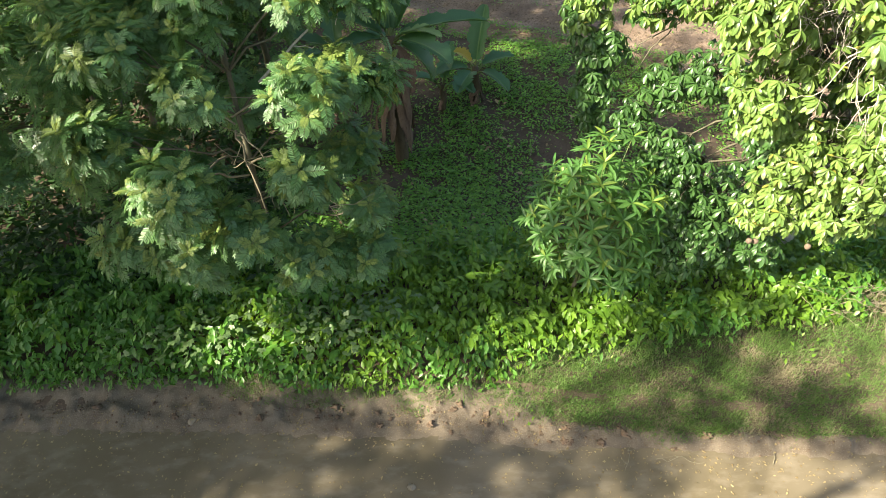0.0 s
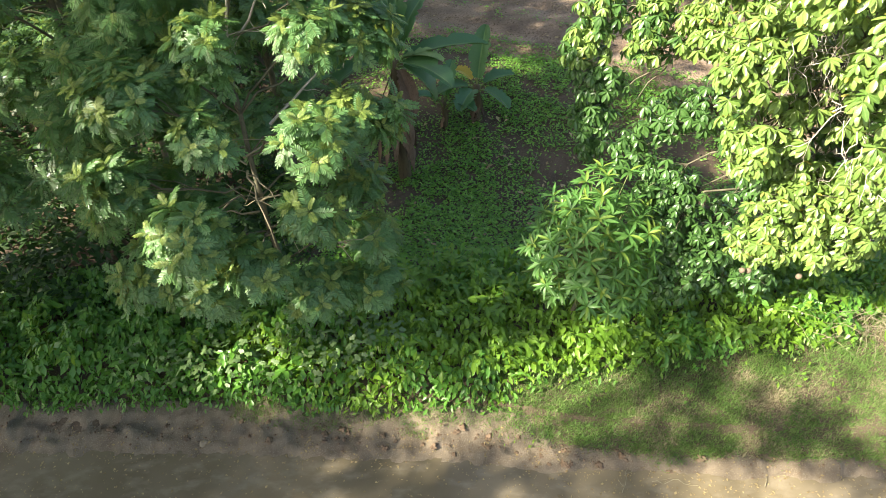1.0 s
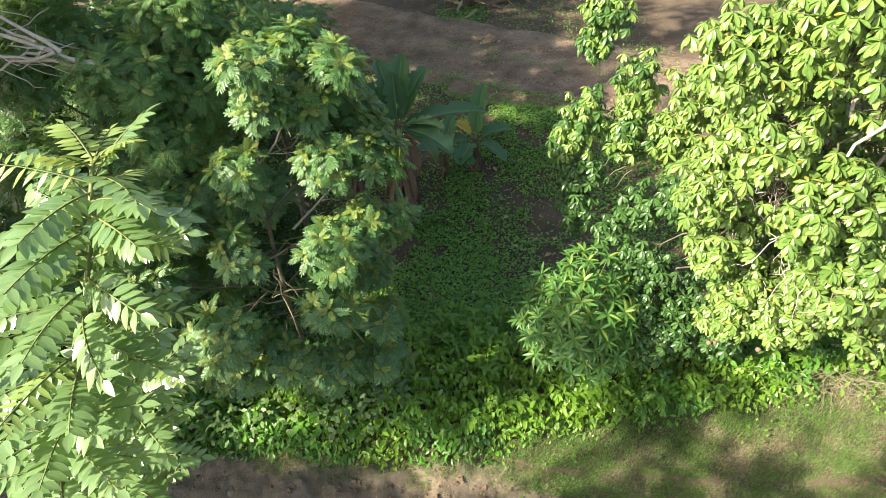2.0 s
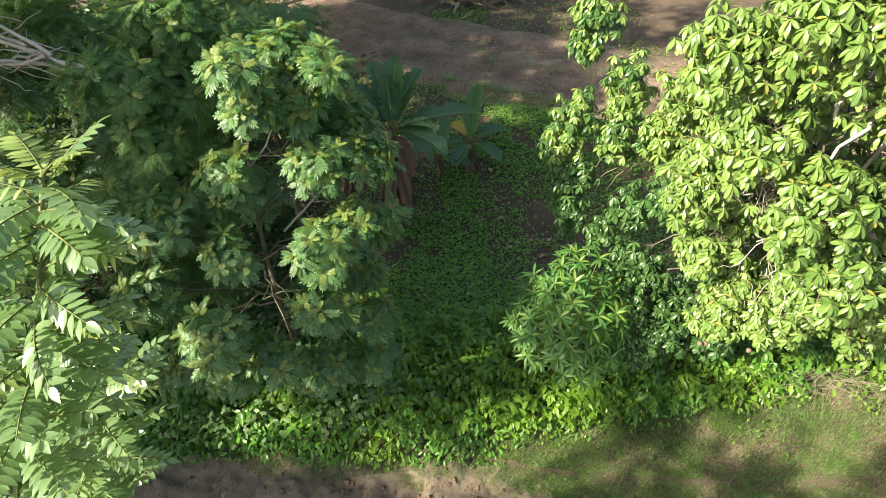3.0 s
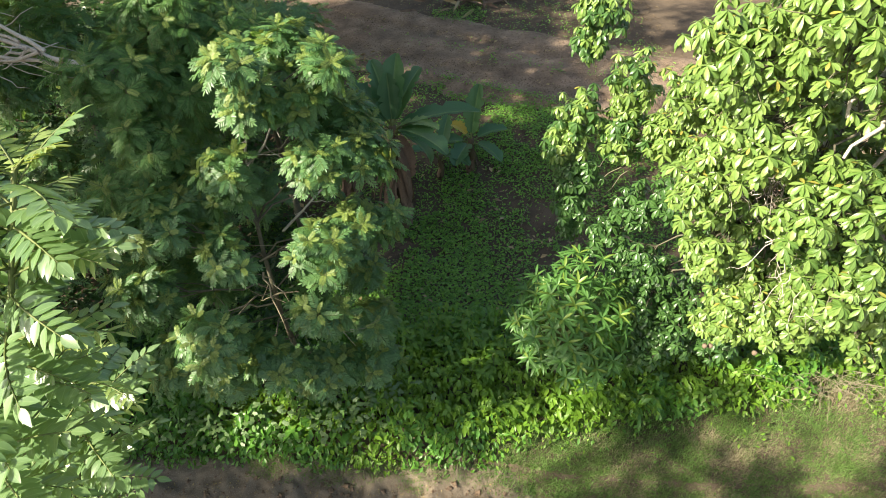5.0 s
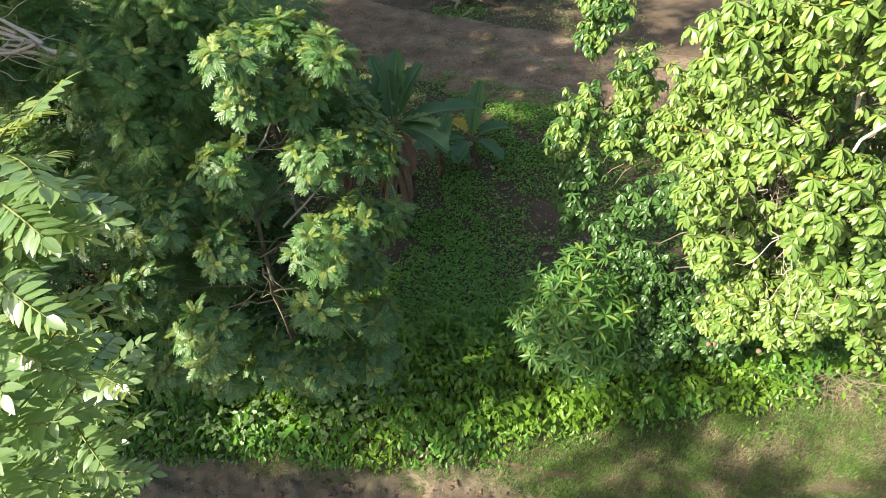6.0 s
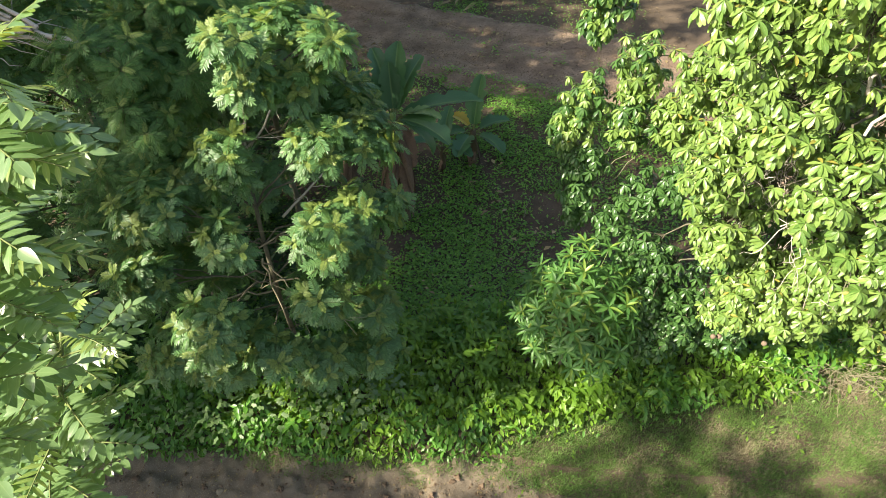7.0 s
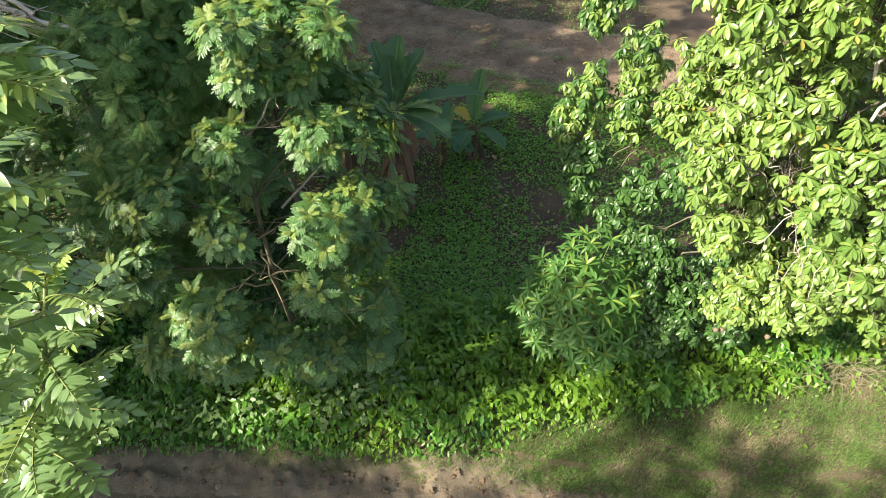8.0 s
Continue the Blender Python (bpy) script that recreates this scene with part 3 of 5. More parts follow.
feathery_tree((-5.2, 8.6, -0.2), "feathery tree in the dark thicket", [(-5.2, 8.6, -0.3), (-5.1, 8.5, 1.5), (-4.9, 8.2, 3.0), (-4.7, 8.0, 4.2)], 0.08,
              [(-4.6, 7.8, 4.1, 0.5), (-5.2, 7.6, 3.6, 0.5), (-4.0, 8.2, 3.8, 0.5), (-5.0, 7.2, 2.6, 0.5), (-4.2, 7.4, 2.9, 0.5), (-5.8, 7.6, 2.4, 0.6),
               (-3.6, 8.6, 3.6, 0.5), (-4.6, 6.8, 1.8, 0.5), (-5.6, 6.6, 1.5, 0.5), (-3.4, 7.6, 2.2, 0.5), (-6.2, 8.4, 3.4, 0.6), (-5.6, 8.8, 4.0, 0.6), (-6.6, 7.4, 1.4, 0.6)], 270, 15, size=0.95)
feathery_tree((-2.6, 9.2, -0.4), "feathery tree behind the banana plants", [(-2.6, 9.2, -0.5), (-2.6, 9.1, 1.2), (-2.5, 8.9, 2.8), (-2.4, 8.7, 3.6)], 0.07,
              [(-2.5, 8.6, 3.9, 0.45), (-2.0, 8.6, 3.7, 0.4), (-2.9, 8.4, 3.4, 0.45), (-2.4, 8.2, 3.0, 0.4), (-3.0, 8.8, 2.4, 0.45), (-2.2, 8.9, 2.3, 0.35), (-1.9, 9.3, 3.5, 0.4), (-3.3, 9.4, 3.6, 0.5), (-2.7, 9.8, 3.4, 0.5), (-2.0, 8.2, 1.7, 0.35), (-2.7, 7.8, 1.6, 0.45)], 220, 16, size=0.9)
# Crown outside the view; its clumps are set to shade lawn, hedge and water.
feathery_tree((-8.4, -3.19, 0.1), "unseen tall feathery tree over the stream, shading grass, hedge and water", [(-8.4, -3.19, 0.0), (-8.2, -2.55, 2.5), (-7.6, -0.85, 4.6), (-7.0, 0.04, 5.8)], 0.12,
              [(-7.6, -0.4, 6.2, 0.8), (-6.0, -0.39, 5.8, 0.7), (-7.2, -1.19, 5.4, 0.9), (-7.4, 1.18, 5.2, 0.9), 
               (-8.2, -0.15, 5.6, 0.9), (-8.0, -1.72, 4.8, 0.9), (-8.4, 1.01, 4.6, 0.9), (-4.4, 1.07, 6.1, 0.36), (-5.2, 2.1, 6.1, 0.36), (-6.6, 1.27, 6.1, 0.42), (-7.05, 1.2, 6.2, 0.38),
               (-4.1, 1.42, 5.8, 0.4), (-4.3, 1.1, 6.0, 0.4), (-3.9, 1.3, 5.9, 0.36), (-3.6, 1.45, 6.1, 0.36), (-3.4, 1.75, 6.0, 0.34), (-3.0, 1.5, 5.9, 0.28), (-3.6, 0.3, 6.1, 0.4), (-3.0, 0.45, 5.8, 0.34), (-3.3, -0.2, 6.3, 0.4),
               (-4.3, 1.99, 6.4, 0.5), (-3.7, 2.29, 6.2, 0.45), (-4.7, 0.62, 5.6, 0.36), (-5.4, -0.29, 6.0, 0.5), (-4.6, 0.14, 6.0, 0.42)], 240, 13, size=1.25)
# An unseen tree, put here to keep sun off the left bank.
feathery_tree((-10.6, -0.75, 0.1), "unseen feathery tree leaning over the water, added to shade the left bank", [(-10.6, -0.75, 0.0), (-10.4, -0.32, 2), (-10.0, 0.15, 4), (-9.6, 0.42, 5.4)], 0.11,
              [(-9.4, 0.65, 5.6, 0.9), (-9.0, -0.49, 4.8, 0.9), (-9.2, 1.68, 4.6, 0.9), (-10.2, 0.92, 3.8, 0.9), (-9.0, 0.72, 3.6, 0.8), (-9.6, -0.98, 3.6, 0.8), (-8.6, 1.98, 3.4, 0.8), (-8.4, 2.51, 4.4, 0.7),
               (-8.6, -1.22, 5.6, 0.8), (-9.4, -1.75, 4.8, 0.8), (-7.8, -0.69, 4.8, 0.7), (-9.2, 3.08, 4.8, 0.9), (-8.6, 3.98, 4.6, 0.8), (-9.8, 3.98, 4.2, 0.9)], 290, 17, size=1.6)
# Its crown hangs above the view, added to shade the track.
feathery_tree((-6.4, 13.14, 0.1), "feathery tree beside the dirt track, with an unseen crown added to shade it", [(-6.4, 13.14, 0.0), (-6.3, 12.96, 2.5), (-6.0, 12.81, 5), (-5.8, 12.84, 6.4)], 0.12,
              [(-5.6, 12.88, 6.6, 1.0), (-4.8, 12.21, 6.2, 0.9), (-5.4, 14.11, 6.2, 0.9), (-6.4, 11.74, 5.6, 0.9), (-4.6, 13.64, 6.6, 0.8), (-6.2, 10.38, 5.8, 0.9),
               (-5.2, 10.94, 6.6, 0.8), (-3.8, 10.37, 6.3, 0.8), (-3.4, 11.84, 6.6, 0.8), (-4.2, 9.11, 6.2, 0.8), (-7.6, 13.95, 5.6, 1.0), (-2.6, 12.97, 6.8, 0.8),
               (-1.7, 12.22, 7.2, 0.8), (-0.9, 13.65, 7.5, 0.8), (-2.3, 14.62, 7.0, 0.8), (-0.2, 12.17, 7.6, 0.7), (-3.6, 15.61, 6.6, 0.9),
               (-7.0, 14.45, 4.6, 0.9), (-8.6, 13.18, 6.2, 1.0), (-6.2, 15.38, 4.4, 0.8), (-9.2, 15.08, 6.4, 1.0), (-7.6, 15.75, 5.2, 0.9),
               (-8.4, 14.61, 5.4, 0.9), (-6.6, 15.51, 6.2, 0.9), (-5.0, 16.38, 6.4, 0.9), (-7.2, 12.41, 6.6, 0.9)], 300, 18, size=1.8)
# Stands out of view as a sun block for thicket, hedge and clearing.
feathery_tree((-7.4, 3.78, 0.1), "unseen tall feathery tree that shades the thicket, hedge and clearing", [(-7.4, 3.78, 0.0), (-7.2, 3.81, 3), (-6.9, 3.96, 5.4), (-6.6, 4.11, 7.2)], 0.12,
              [(-5.4, 2.3, 6.2, 0.4), (-6.5, 2.13, 5.6, 0.55), (-6.2, 2.58, 5.1, 0.5), (-7.4, 1.98, 6.7, 0.5), (-6.9, 2.6, 5.4, 0.45), (-7.6, 2.4, 6.2, 0.5), (-6.8, 2.98, 5.4, 0.7), (-6.3, 2.4, 7.3, 0.5), (-7.6, 2.65, 7.8, 0.7), (-6.8, 3.18, 7.8, 0.7), (-7.3, 3.6, 8.2, 0.7), (-6.4, 4.24, 7.6, 0.7), 
               (-6.4, 3.94, 6.0, 0.8), (-6.6, 3.11, 7.1, 0.8), (-6.5, 4.33, 7.0, 0.8), (-5.4, 4.11, 6.9, 0.6), (-4.8, 5.41, 7.3, 0.7), (-5.6, 5.98, 7.2, 0.7), (-3.7, 6.69, 7.2, 0.7), (-6.0, 5.21, 5.8, 0.8), (-7.3, 4.8, 5.6, 0.9), (-6.0, 6.41, 5.8, 0.8), (-7.8, 3.31, 5.0, 0.9),
               (-7.0, 6.84, 5.6, 0.9), (-8.0, 5.28, 4.8, 0.9), (-5.4, 7.31, 6.2, 0.8), (-5.0, 8.38, 6.2, 0.8), (-6.4, 8.34, 5.8, 0.9), (-7.6, 8.35, 5.0, 0.9), (-4.8, 10.01, 6.4, 0.8), (-6.0, 10.21, 6.2, 0.9)], 300, 14, size=1.7)
# Low crown kept above the view, added to cut sky light on the track.
feathery_tree((-6.0, 19.61, 0.1), "spreading feathery tree beyond the dirt track, its unseen crown added to darken it", [(-6.0, 19.61, 0.0), (-5.8, 19.44, 2.2), (-5.2, 19.14, 4.0), (-4.4, 18.87, 5.4)], 0.14,
              [(-4.4, 18.67, 5.8, 1.0), (-3.2, 18.07, 5.6, 1.0), (-5.6, 17.48, 5.6, 1.0), (-2.0, 17.67, 6.0, 1.0), (-4.2, 16.71, 6.0, 1.0), (-6.8, 18.48, 5.0, 1.0),
               (-1.2, 19.2, 6.2, 1.0), (-2.8, 19.94, 5.6, 1.0), (-3.4, 16.3, 3.0, 0.8), (-2.3, 17.4, 2.9, 0.8), (-1.3, 18.6, 3.0, 0.8), (-3.0, 18.6, 2.7, 0.8), (-4.4, 17.2, 2.8, 0.8), (-2.5, 15.6, 3.3, 0.7), (-3.6, 19.6, 2.6, 0.8),
               (-0.4, 18.33, 6.6, 0.9), (-1.6, 16.54, 6.8, 0.9), (-7.4, 16.58, 5.2, 1.0)], 300, 19, size=2.0)
# Unseen leaf roof over the left side, there to hold off sky and sun.
feathery_tree((-10.5, 10.0, 0.1), "unseen tall wide feathery tree roofing the thicket, added to darken it", [(-10.5, 10.0, 0.0), (-10.2, 10.0, 3), (-9.4, 10.2, 6), (-8.0, 10.4, 8.2)], 0.2,
              [(x + 0.5 * math.sin(3 * y), y - 1.6 + 0.4 * math.sin(5 * x), 8.6 + 0.5 * math.sin(2 * x + y), 1.0)
               for x in (-13.0, -11.6, -10.2, -8.6, -7.2, -5.8) for y in (6.6, 8.2, 9.8, 11.4, 13.0, 14.6, 16.2)]
              + [(-7.4, 3.3, 8.6, 0.9), (-8.2, 2.5, 8.5, 1.0), (-9.2, 2.9, 8.6, 1.0), (-10.2, 2.3, 8.5, 1.0), (-8.8, 4.0, 8.7, 1.0), (-10.4, 3.9, 8.6, 1.0)], 300, 23, size=2.1)
# Sun blocker outside the view, placed for the left bank and hedge.
feathery_tree((-11.5, 3.6, 0.1), "unseen dense feathery tree added to shade the bank", [(-11.5, 3.6, 0.0), (-11.2, 3.6, 1.5), (-10.6, 3.7, 3.0), (-9.8, 3.8, 4.2)], 0.14,
              [(x + 0.4 * math.sin(4 * y), y - 1.5 + 0.3 * math.sin(5 * x), z, 0.75) for x, z in ((-8.0, 3.3), (-8.9, 4.2), (-9.8, 4.9), (-9.2, 3.0), (-10.6, 5.6)) for y in (1.2, 2.6, 3.9, 5.2, 6.6, 8.0)], 300, 25, size=1.9)
# Another out-of-view tree, built only to take sun off the thicket.
feathery_tree((-9.6, 5.2, 0.1), "unseen tall feathery tree added to shade the thicket", [(-9.6, 5.2, 0.0), (-9.4, 5.2, 2.5), (-8.6, 5.0, 5.0), (-7.6, 4.8, 6.8)], 0.13,
              [(-6.6, 4.2, 6.9, 0.8), (-7.2, 4.8, 7.3, 0.8), (-6.0, 5.0, 6.4, 0.7), (-7.8, 5.4, 7.4, 0.8), (-7.0, 5.8, 6.6, 0.8), (-7.8, 4.2, 7.0, 0.8), (-6.4, 3.5, 6.2, 0.6), (-8.2, 6.2, 6.8, 0.8), (-6.6, 6.6, 6.2, 0.8), (-7.4, 3.6, 6.2, 0.7)], 210, 26, size=1.8)
feathery_tree((-7.5, 12.5, 0.0), "dense feathery tree at the back of the thicket", [(-7.5, 12.5, -0.2), (-7.4, 12.4, 1.2), (-7.0, 12.2, 2.6), (-6.8, 12.2, 3.6)], 0.09,
              [(-7.0, 11.5, 3.2, 0.8), (-5.5, 11.0, 3.0, 0.7), (-8.5, 12.0, 2.8, 0.9), (-6.5, 13.0, 3.6, 0.9), (-4.7, 11.5, 2.6, 0.6), (-4.4, 12.6, 3.0, 0.55), (-8.2, 14.0, 3.5, 1.0),
               (-5.6, 14.2, 3.0, 0.8), (-6.0, 10.4, 1.8, 0.7), (-4.9, 13.6, 2.0, 0.6), (-7.6, 10.4, 2.2, 0.8), (-9.4, 11.0, 2.4, 0.9)], 215, 24, size=1.18)


# ---- broad-leaved fruit tree ----
def drooped(t):
    return np.maximum(np.sin(np.pi * np.clip(t, 0, 1) ** 1.4) ** 0.72, 0.34 * t)


def broad_rosette(r, n=9, rows=3):
    """An umbrella of leaves round a shoot's end: level at their stalks, then arching down."""
    return cluster([leaf(r.uniform(0.155, 0.2), r.uniform(0.055, 0.068), rows, 0.24, r.uniform(0.35, 0.9), drooped, 1 if r.random() < 0.012 else 0, r.normal(0, 0.12)) for _ in range(n)], -0.75, r, 0.25, 0.55)


ROSETTE_SHAPES = [broad_rosette(np.random.default_rng(60 + k), 10 + k % 4, 4) for k in range(7)]
SHADED_SHAPES = [slotted(s, 2) for s in ROSETTE_SHAPES]
ROSETTES = [mesh_of("rosette", broad_rosette(np.random.default_rng(60 + k), 10 + k % 4, 6), [BROAD, BROAD_OLD]) for k in range(7)]


def fruit_tree():
    r = np.random.default_rng(21)
    at = (4.5, 6.2, 0.05)
    t = thing("fruit_tree", at, "broad-leaved fruit tree with drooping yellow-green leaves and pale limbs", "tree")
    spine = np.array([(4.5, 6.2, 0.0), (4.45, 6.1, 1.2), (4.3, 5.8, 2.4), (4.2, 5.5, 3.6), (3.9, 5.1, 4.6)])
    fine = np.array([[np.interp(s, np.linspace(0, 1, 5), spine[:, k]) for k in range(3)] for s in np.linspace(0, 1, 14)])
    part("trunk", tube(fine, np.linspace(0.16, 0.06, 14), 10), [PALE_BARK], t)
    clumps = [(2.3, 4.25, 5.15, .42), (2.85, 3.95, 5.5, .5), (3.4, 3.8, 5.1, .5), (2.55, 4.1, 4.55, .4), (2.95, 3.7, 4.15, .45), (2.5, 4.55, 3.75, .4),
              (3.3, 3.6, 3.5, .42), (2.75, 4.55, 3.05, .38), (3.2, 4.55, 2.5, .38), (3.6, 4.2, 2.6, .42), (3.2, 4.75, 1.75, .34), (3.7, 4.5, 1.95, .38),
              (4.3, 4.1, 2.4, .5), (4.0, 3.8, 3.2, .5), (4.2, 3.9, 4.2, .5), (1.75, 6.4, 3.5, .32), (2.2, 6.2, 3.3, .34), (2.65, 6.0, 3.4, .34),
              (1.75, 6.2, 2.75, .3), (1.7, 6.15, 2.35, .26), (1.6, 6.4, 3.1, .28), (1.74, 6.2, 2.05, .2), (1.84, 6.65, 4.25, .2), (1.95, 6.6, 4.55, .26), (1.8, 6.6, 4.6, .2), (2.6, 5.55, 1.7, .36), (2.75, 5.15, 1.2, .36), (2.35, 5.25, 1.5, .28)]
    inner = [(4.6, 5.6, 4.2, .6), (4.4, 6.2, 3.4, .6), (4.9, 5.4, 2.8, .6), (3.55, 5.4, 3.1, .4), (3.3, 5.3, 3.4, .3), (3.2, 4.9, 4.6, .7), (3.6, 4.8, 3.6, .7), (3.9, 5.0, 2.8, .6), (4.6, 4.8, 3.6, .7), (4.8, 4.6, 2.2, .6), (3.0, 5.2, 3.9, .5), (3.4, 5.3, 2.1, .5),
             (4.3, 5.2, 1.5, .5), (2.9, 5.9, 2.6, .45), (3.3, 5.0, 5.4, .6), (4.2, 4.8, 5.0, .7), (2.4, 5.9, 2.5, .3), (3.1, 5.5, 1.3, .4), (2.95, 5.6, 3.3, .36), (2.6, 5.5, 4.2, .36), (2.25, 6.3, 4.0, .3), (2.3, 6.4, 3.7, .34), (2.9, 5.9, 3.9, .4),
             (2.4, 5.65, 1.9, .3), (2.5, 5.0, 0.95, .28), (2.95, 5.2, 0.85, .32), (2.1, 5.9, 2.1, .3), (3.4, 5.1, 1.0, .34)]
    HANG = (1.95, 6.5, 5.45)
    part("limb", tube(bent(fine[-2], HANG, -0.5, 0.03, 9, r), np.linspace(0.04, 0.015, 9), 7), [PALE_BARK], t)
    gap_a, gap_b = np.array((2.6, 3.95, 4.2)), np.array((3.15, 4.8, 3.55))          # an opening in the crown, with dead twigs
    poses, limbs = [], []
    for q, c in enumerate(clumps + inner):
        c3 = np.array(c[:3])
        root = fine[np.argmin(np.linalg.norm((fine - c3) * (1, 1, 1.4), axis=1))]
        if c3[0] < 2.1 and c3[1] > 5.8:
            root = np.array(HANG if c3[2] > 3.9 else (2.6, 5.95, 3.3))                              # these hang from the end of one long bough
        line = bent(root, c3, -0.12, 0.04, 8, r)
        deep = c3[1] > 4.95 and c3[2] < 2.9                    # low inside the crown the leaves take the shade-coloured copy
        limb = [tube(line, np.linspace(0.03 if c3[1] < 5.8 else 0.008, 0.004, 8), 6)]
        for k in range(round((98 if q < len(clumps) else 62) * (c[3] / 0.4) ** 1.5)):
            d = r.normal(0, 1, 3) + (-0.35, -0.55, 0.35)
            d /= np.linalg.norm(d)
            p = c3 + d * c[3] * r.uniform(0.5, 1.05)
            along = np.clip(np.dot(p - gap_a, gap_b - gap_a) / np.dot(gap_b - gap_a, gap_b - gap_a), 0, 1)
            if np.linalg.norm(p - gap_a - along * (gap_b - gap_a)) < 0.2:
                continue
            limb.append(tube(bent(line[r.integers(6, 8) if c3[1] < 5.8 else 7], p, 0.03, 0.015, 4, r), np.linspace(0.007, 0.004, 4) * (1 if c3[1] < 5.8 else 0.5), 3))
            out = Vector(d) * 0.4 + Vector((0, 0, 0.9))
            # Half the clusters on the hanging bough get the shade-coloured leaf too.
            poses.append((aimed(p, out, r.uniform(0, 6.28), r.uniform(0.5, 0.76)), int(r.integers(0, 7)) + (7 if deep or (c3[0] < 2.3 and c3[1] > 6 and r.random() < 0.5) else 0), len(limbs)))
        limbs.append(part("limb", join(limb), [BARK], t))
    poses.sort(key=lambda q: q[0].translation.y + (9 if q[1] > 6 else 0))
    for m, k, q in poses[:300]:
        shared("rosette", ROSETTES[k], m, limbs[q])
    rest = many(ROSETTE_SHAPES + SHADED_SHAPES, np.array([k for _, k, _ in poses[300:]]), np.array([np.array(m) for m, _, _ in poses[300:]]))
    tagged(part("crown", rest, [BROAD, BROAD_OLD, BROAD_SHADED], t), kind="stuff")
    for a, b, rad in (((3.5, 4.3, 5.0), (2.93, 3.82, 4.83), 0.026), ((3.4, 3.9, 4.86), (2.83, 3.56, 4.68), 0.02), ((2.75, 4.1, 4.5), (2.33, 4.15, 4.31), 0.013), ((2.7, 4.15, 4.6), (2.6, 4.0, 4.38), 0.01), ((4.3, 5.5, 3.7), (3.6, 4.2, 3.2), 0.03), ((4.25, 4.7, 4.3), (3.85, 4.5, 3.75), 0.03), ((4.3, 5.0, 3.0), (3.9, 4.3, 2.9), 0.018)):
        part("bare_limb", tube(bent(a, b, -0.06, 0.02, 7, r), np.linspace(rad, rad * 0.5, 7), 7), [PALE_BARK], t, "pale grey limb without leaves")
    for k in range(85):
        a = np.array(((3.1, 4.75, 3.65), (2.85, 4.45, 3.9), (3.3, 4.85, 3.5), (2.75, 3.75, 3.55), (3.0, 3.6, 3.5), (3.0, 4.6, 3.75))[k % 6]) + r.normal(0, 0.13, 3)
        w = r.uniform(0.002, 0.0055)
        part("dead_twig", tube(bent(a, a + (r.normal(0, 0.13), r.normal(-0.08, 0.1), r.uniform(-0.38, 0.0)), r.normal(0, 0.05), 0.014, 7, r), np.linspace(w, w * 0.35, 7), 4), [PALE_BARK], t)
    return t


fruit_tree()


def ball(radius, squash=1.0, rough=0.0, seed=0.0, steps=5):
    """A rounded lump: a cube's faces drawn out to a sphere, with its own unevenness."""
    g = np.linspace(-1, 1, steps + 1)
    vs, fs = [], []
    for axis in range(3):
        for sign in (-1, 1):
            a, b = np.meshgrid(g, g)
            p = np.zeros((a.size, 3))
            p[:, axis], p[:, (axis + 1) % 3], p[:, (axis + 2) % 3] = sign, a.ravel() * sign, b.ravel()
            p /= np.linalg.norm(p, axis=1)[:, None]
            base, n = sum(len(q) for q in vs), steps + 1
            vs.append(p)
            fs += [(base + j * n + i, base + j * n + i + 1, base + (j + 1) * n + i + 1, base + (j + 1) * n + i) for j in range(steps) for i in range(steps)]
    v = np.concatenate(vs)
    _, first, same = np.unique(np.round(v, 5), axis=0, return_index=True, return_inverse=True)
    v, fs = v[first], np.ravel(same)[np.array(fs)]
    k = np.array([1 + rough * noise.fractal((*(q * 1.4 + seed),), 1.0, 2.0, 3) for q in v])
    v = v * k[:, None] * radius * (1, 1, squash)
    return shape(v, fs, np.zeros((len(v), 2)))


FRUIT_MESH = mesh_of("fruit", ball(0.030, 1.12, 0.12, 3.0), [FRUIT])
for p in ((3.02, 4.58, 1.42), (3.10, 4.60, 1.39), (3.52, 4.42, 1.45), (2.68, 4.45, 2.92), (2.76, 4.44, 2.95)):
    ob = new("fruit", FRUIT_MESH)
    ob.location = p
    tagged(ob, "round brown fruit hanging under the leaves of the tree", "fruit", "hanging fruits")


# ---- young tree with narrow leaves ----
def narrow_rosette(r, n=12, young=2):
    return cluster([leaf(r.uniform(0.16, 0.21), r.uniform(0.036, 0.046), 4, 0.3, r.uniform(0.35, 0.9), lance, 1 if i >= n - young else 0) for i in range(n)], 0.0, r)


NARROWS = [mesh_of("rosette", narrow_rosette(np.random.default_rng(80 + k), 10 + k % 4, (0, 1, 2, 4, 1, 12)[k]), [NARROW, NARROW_YOUNG]) for k in range(6)]


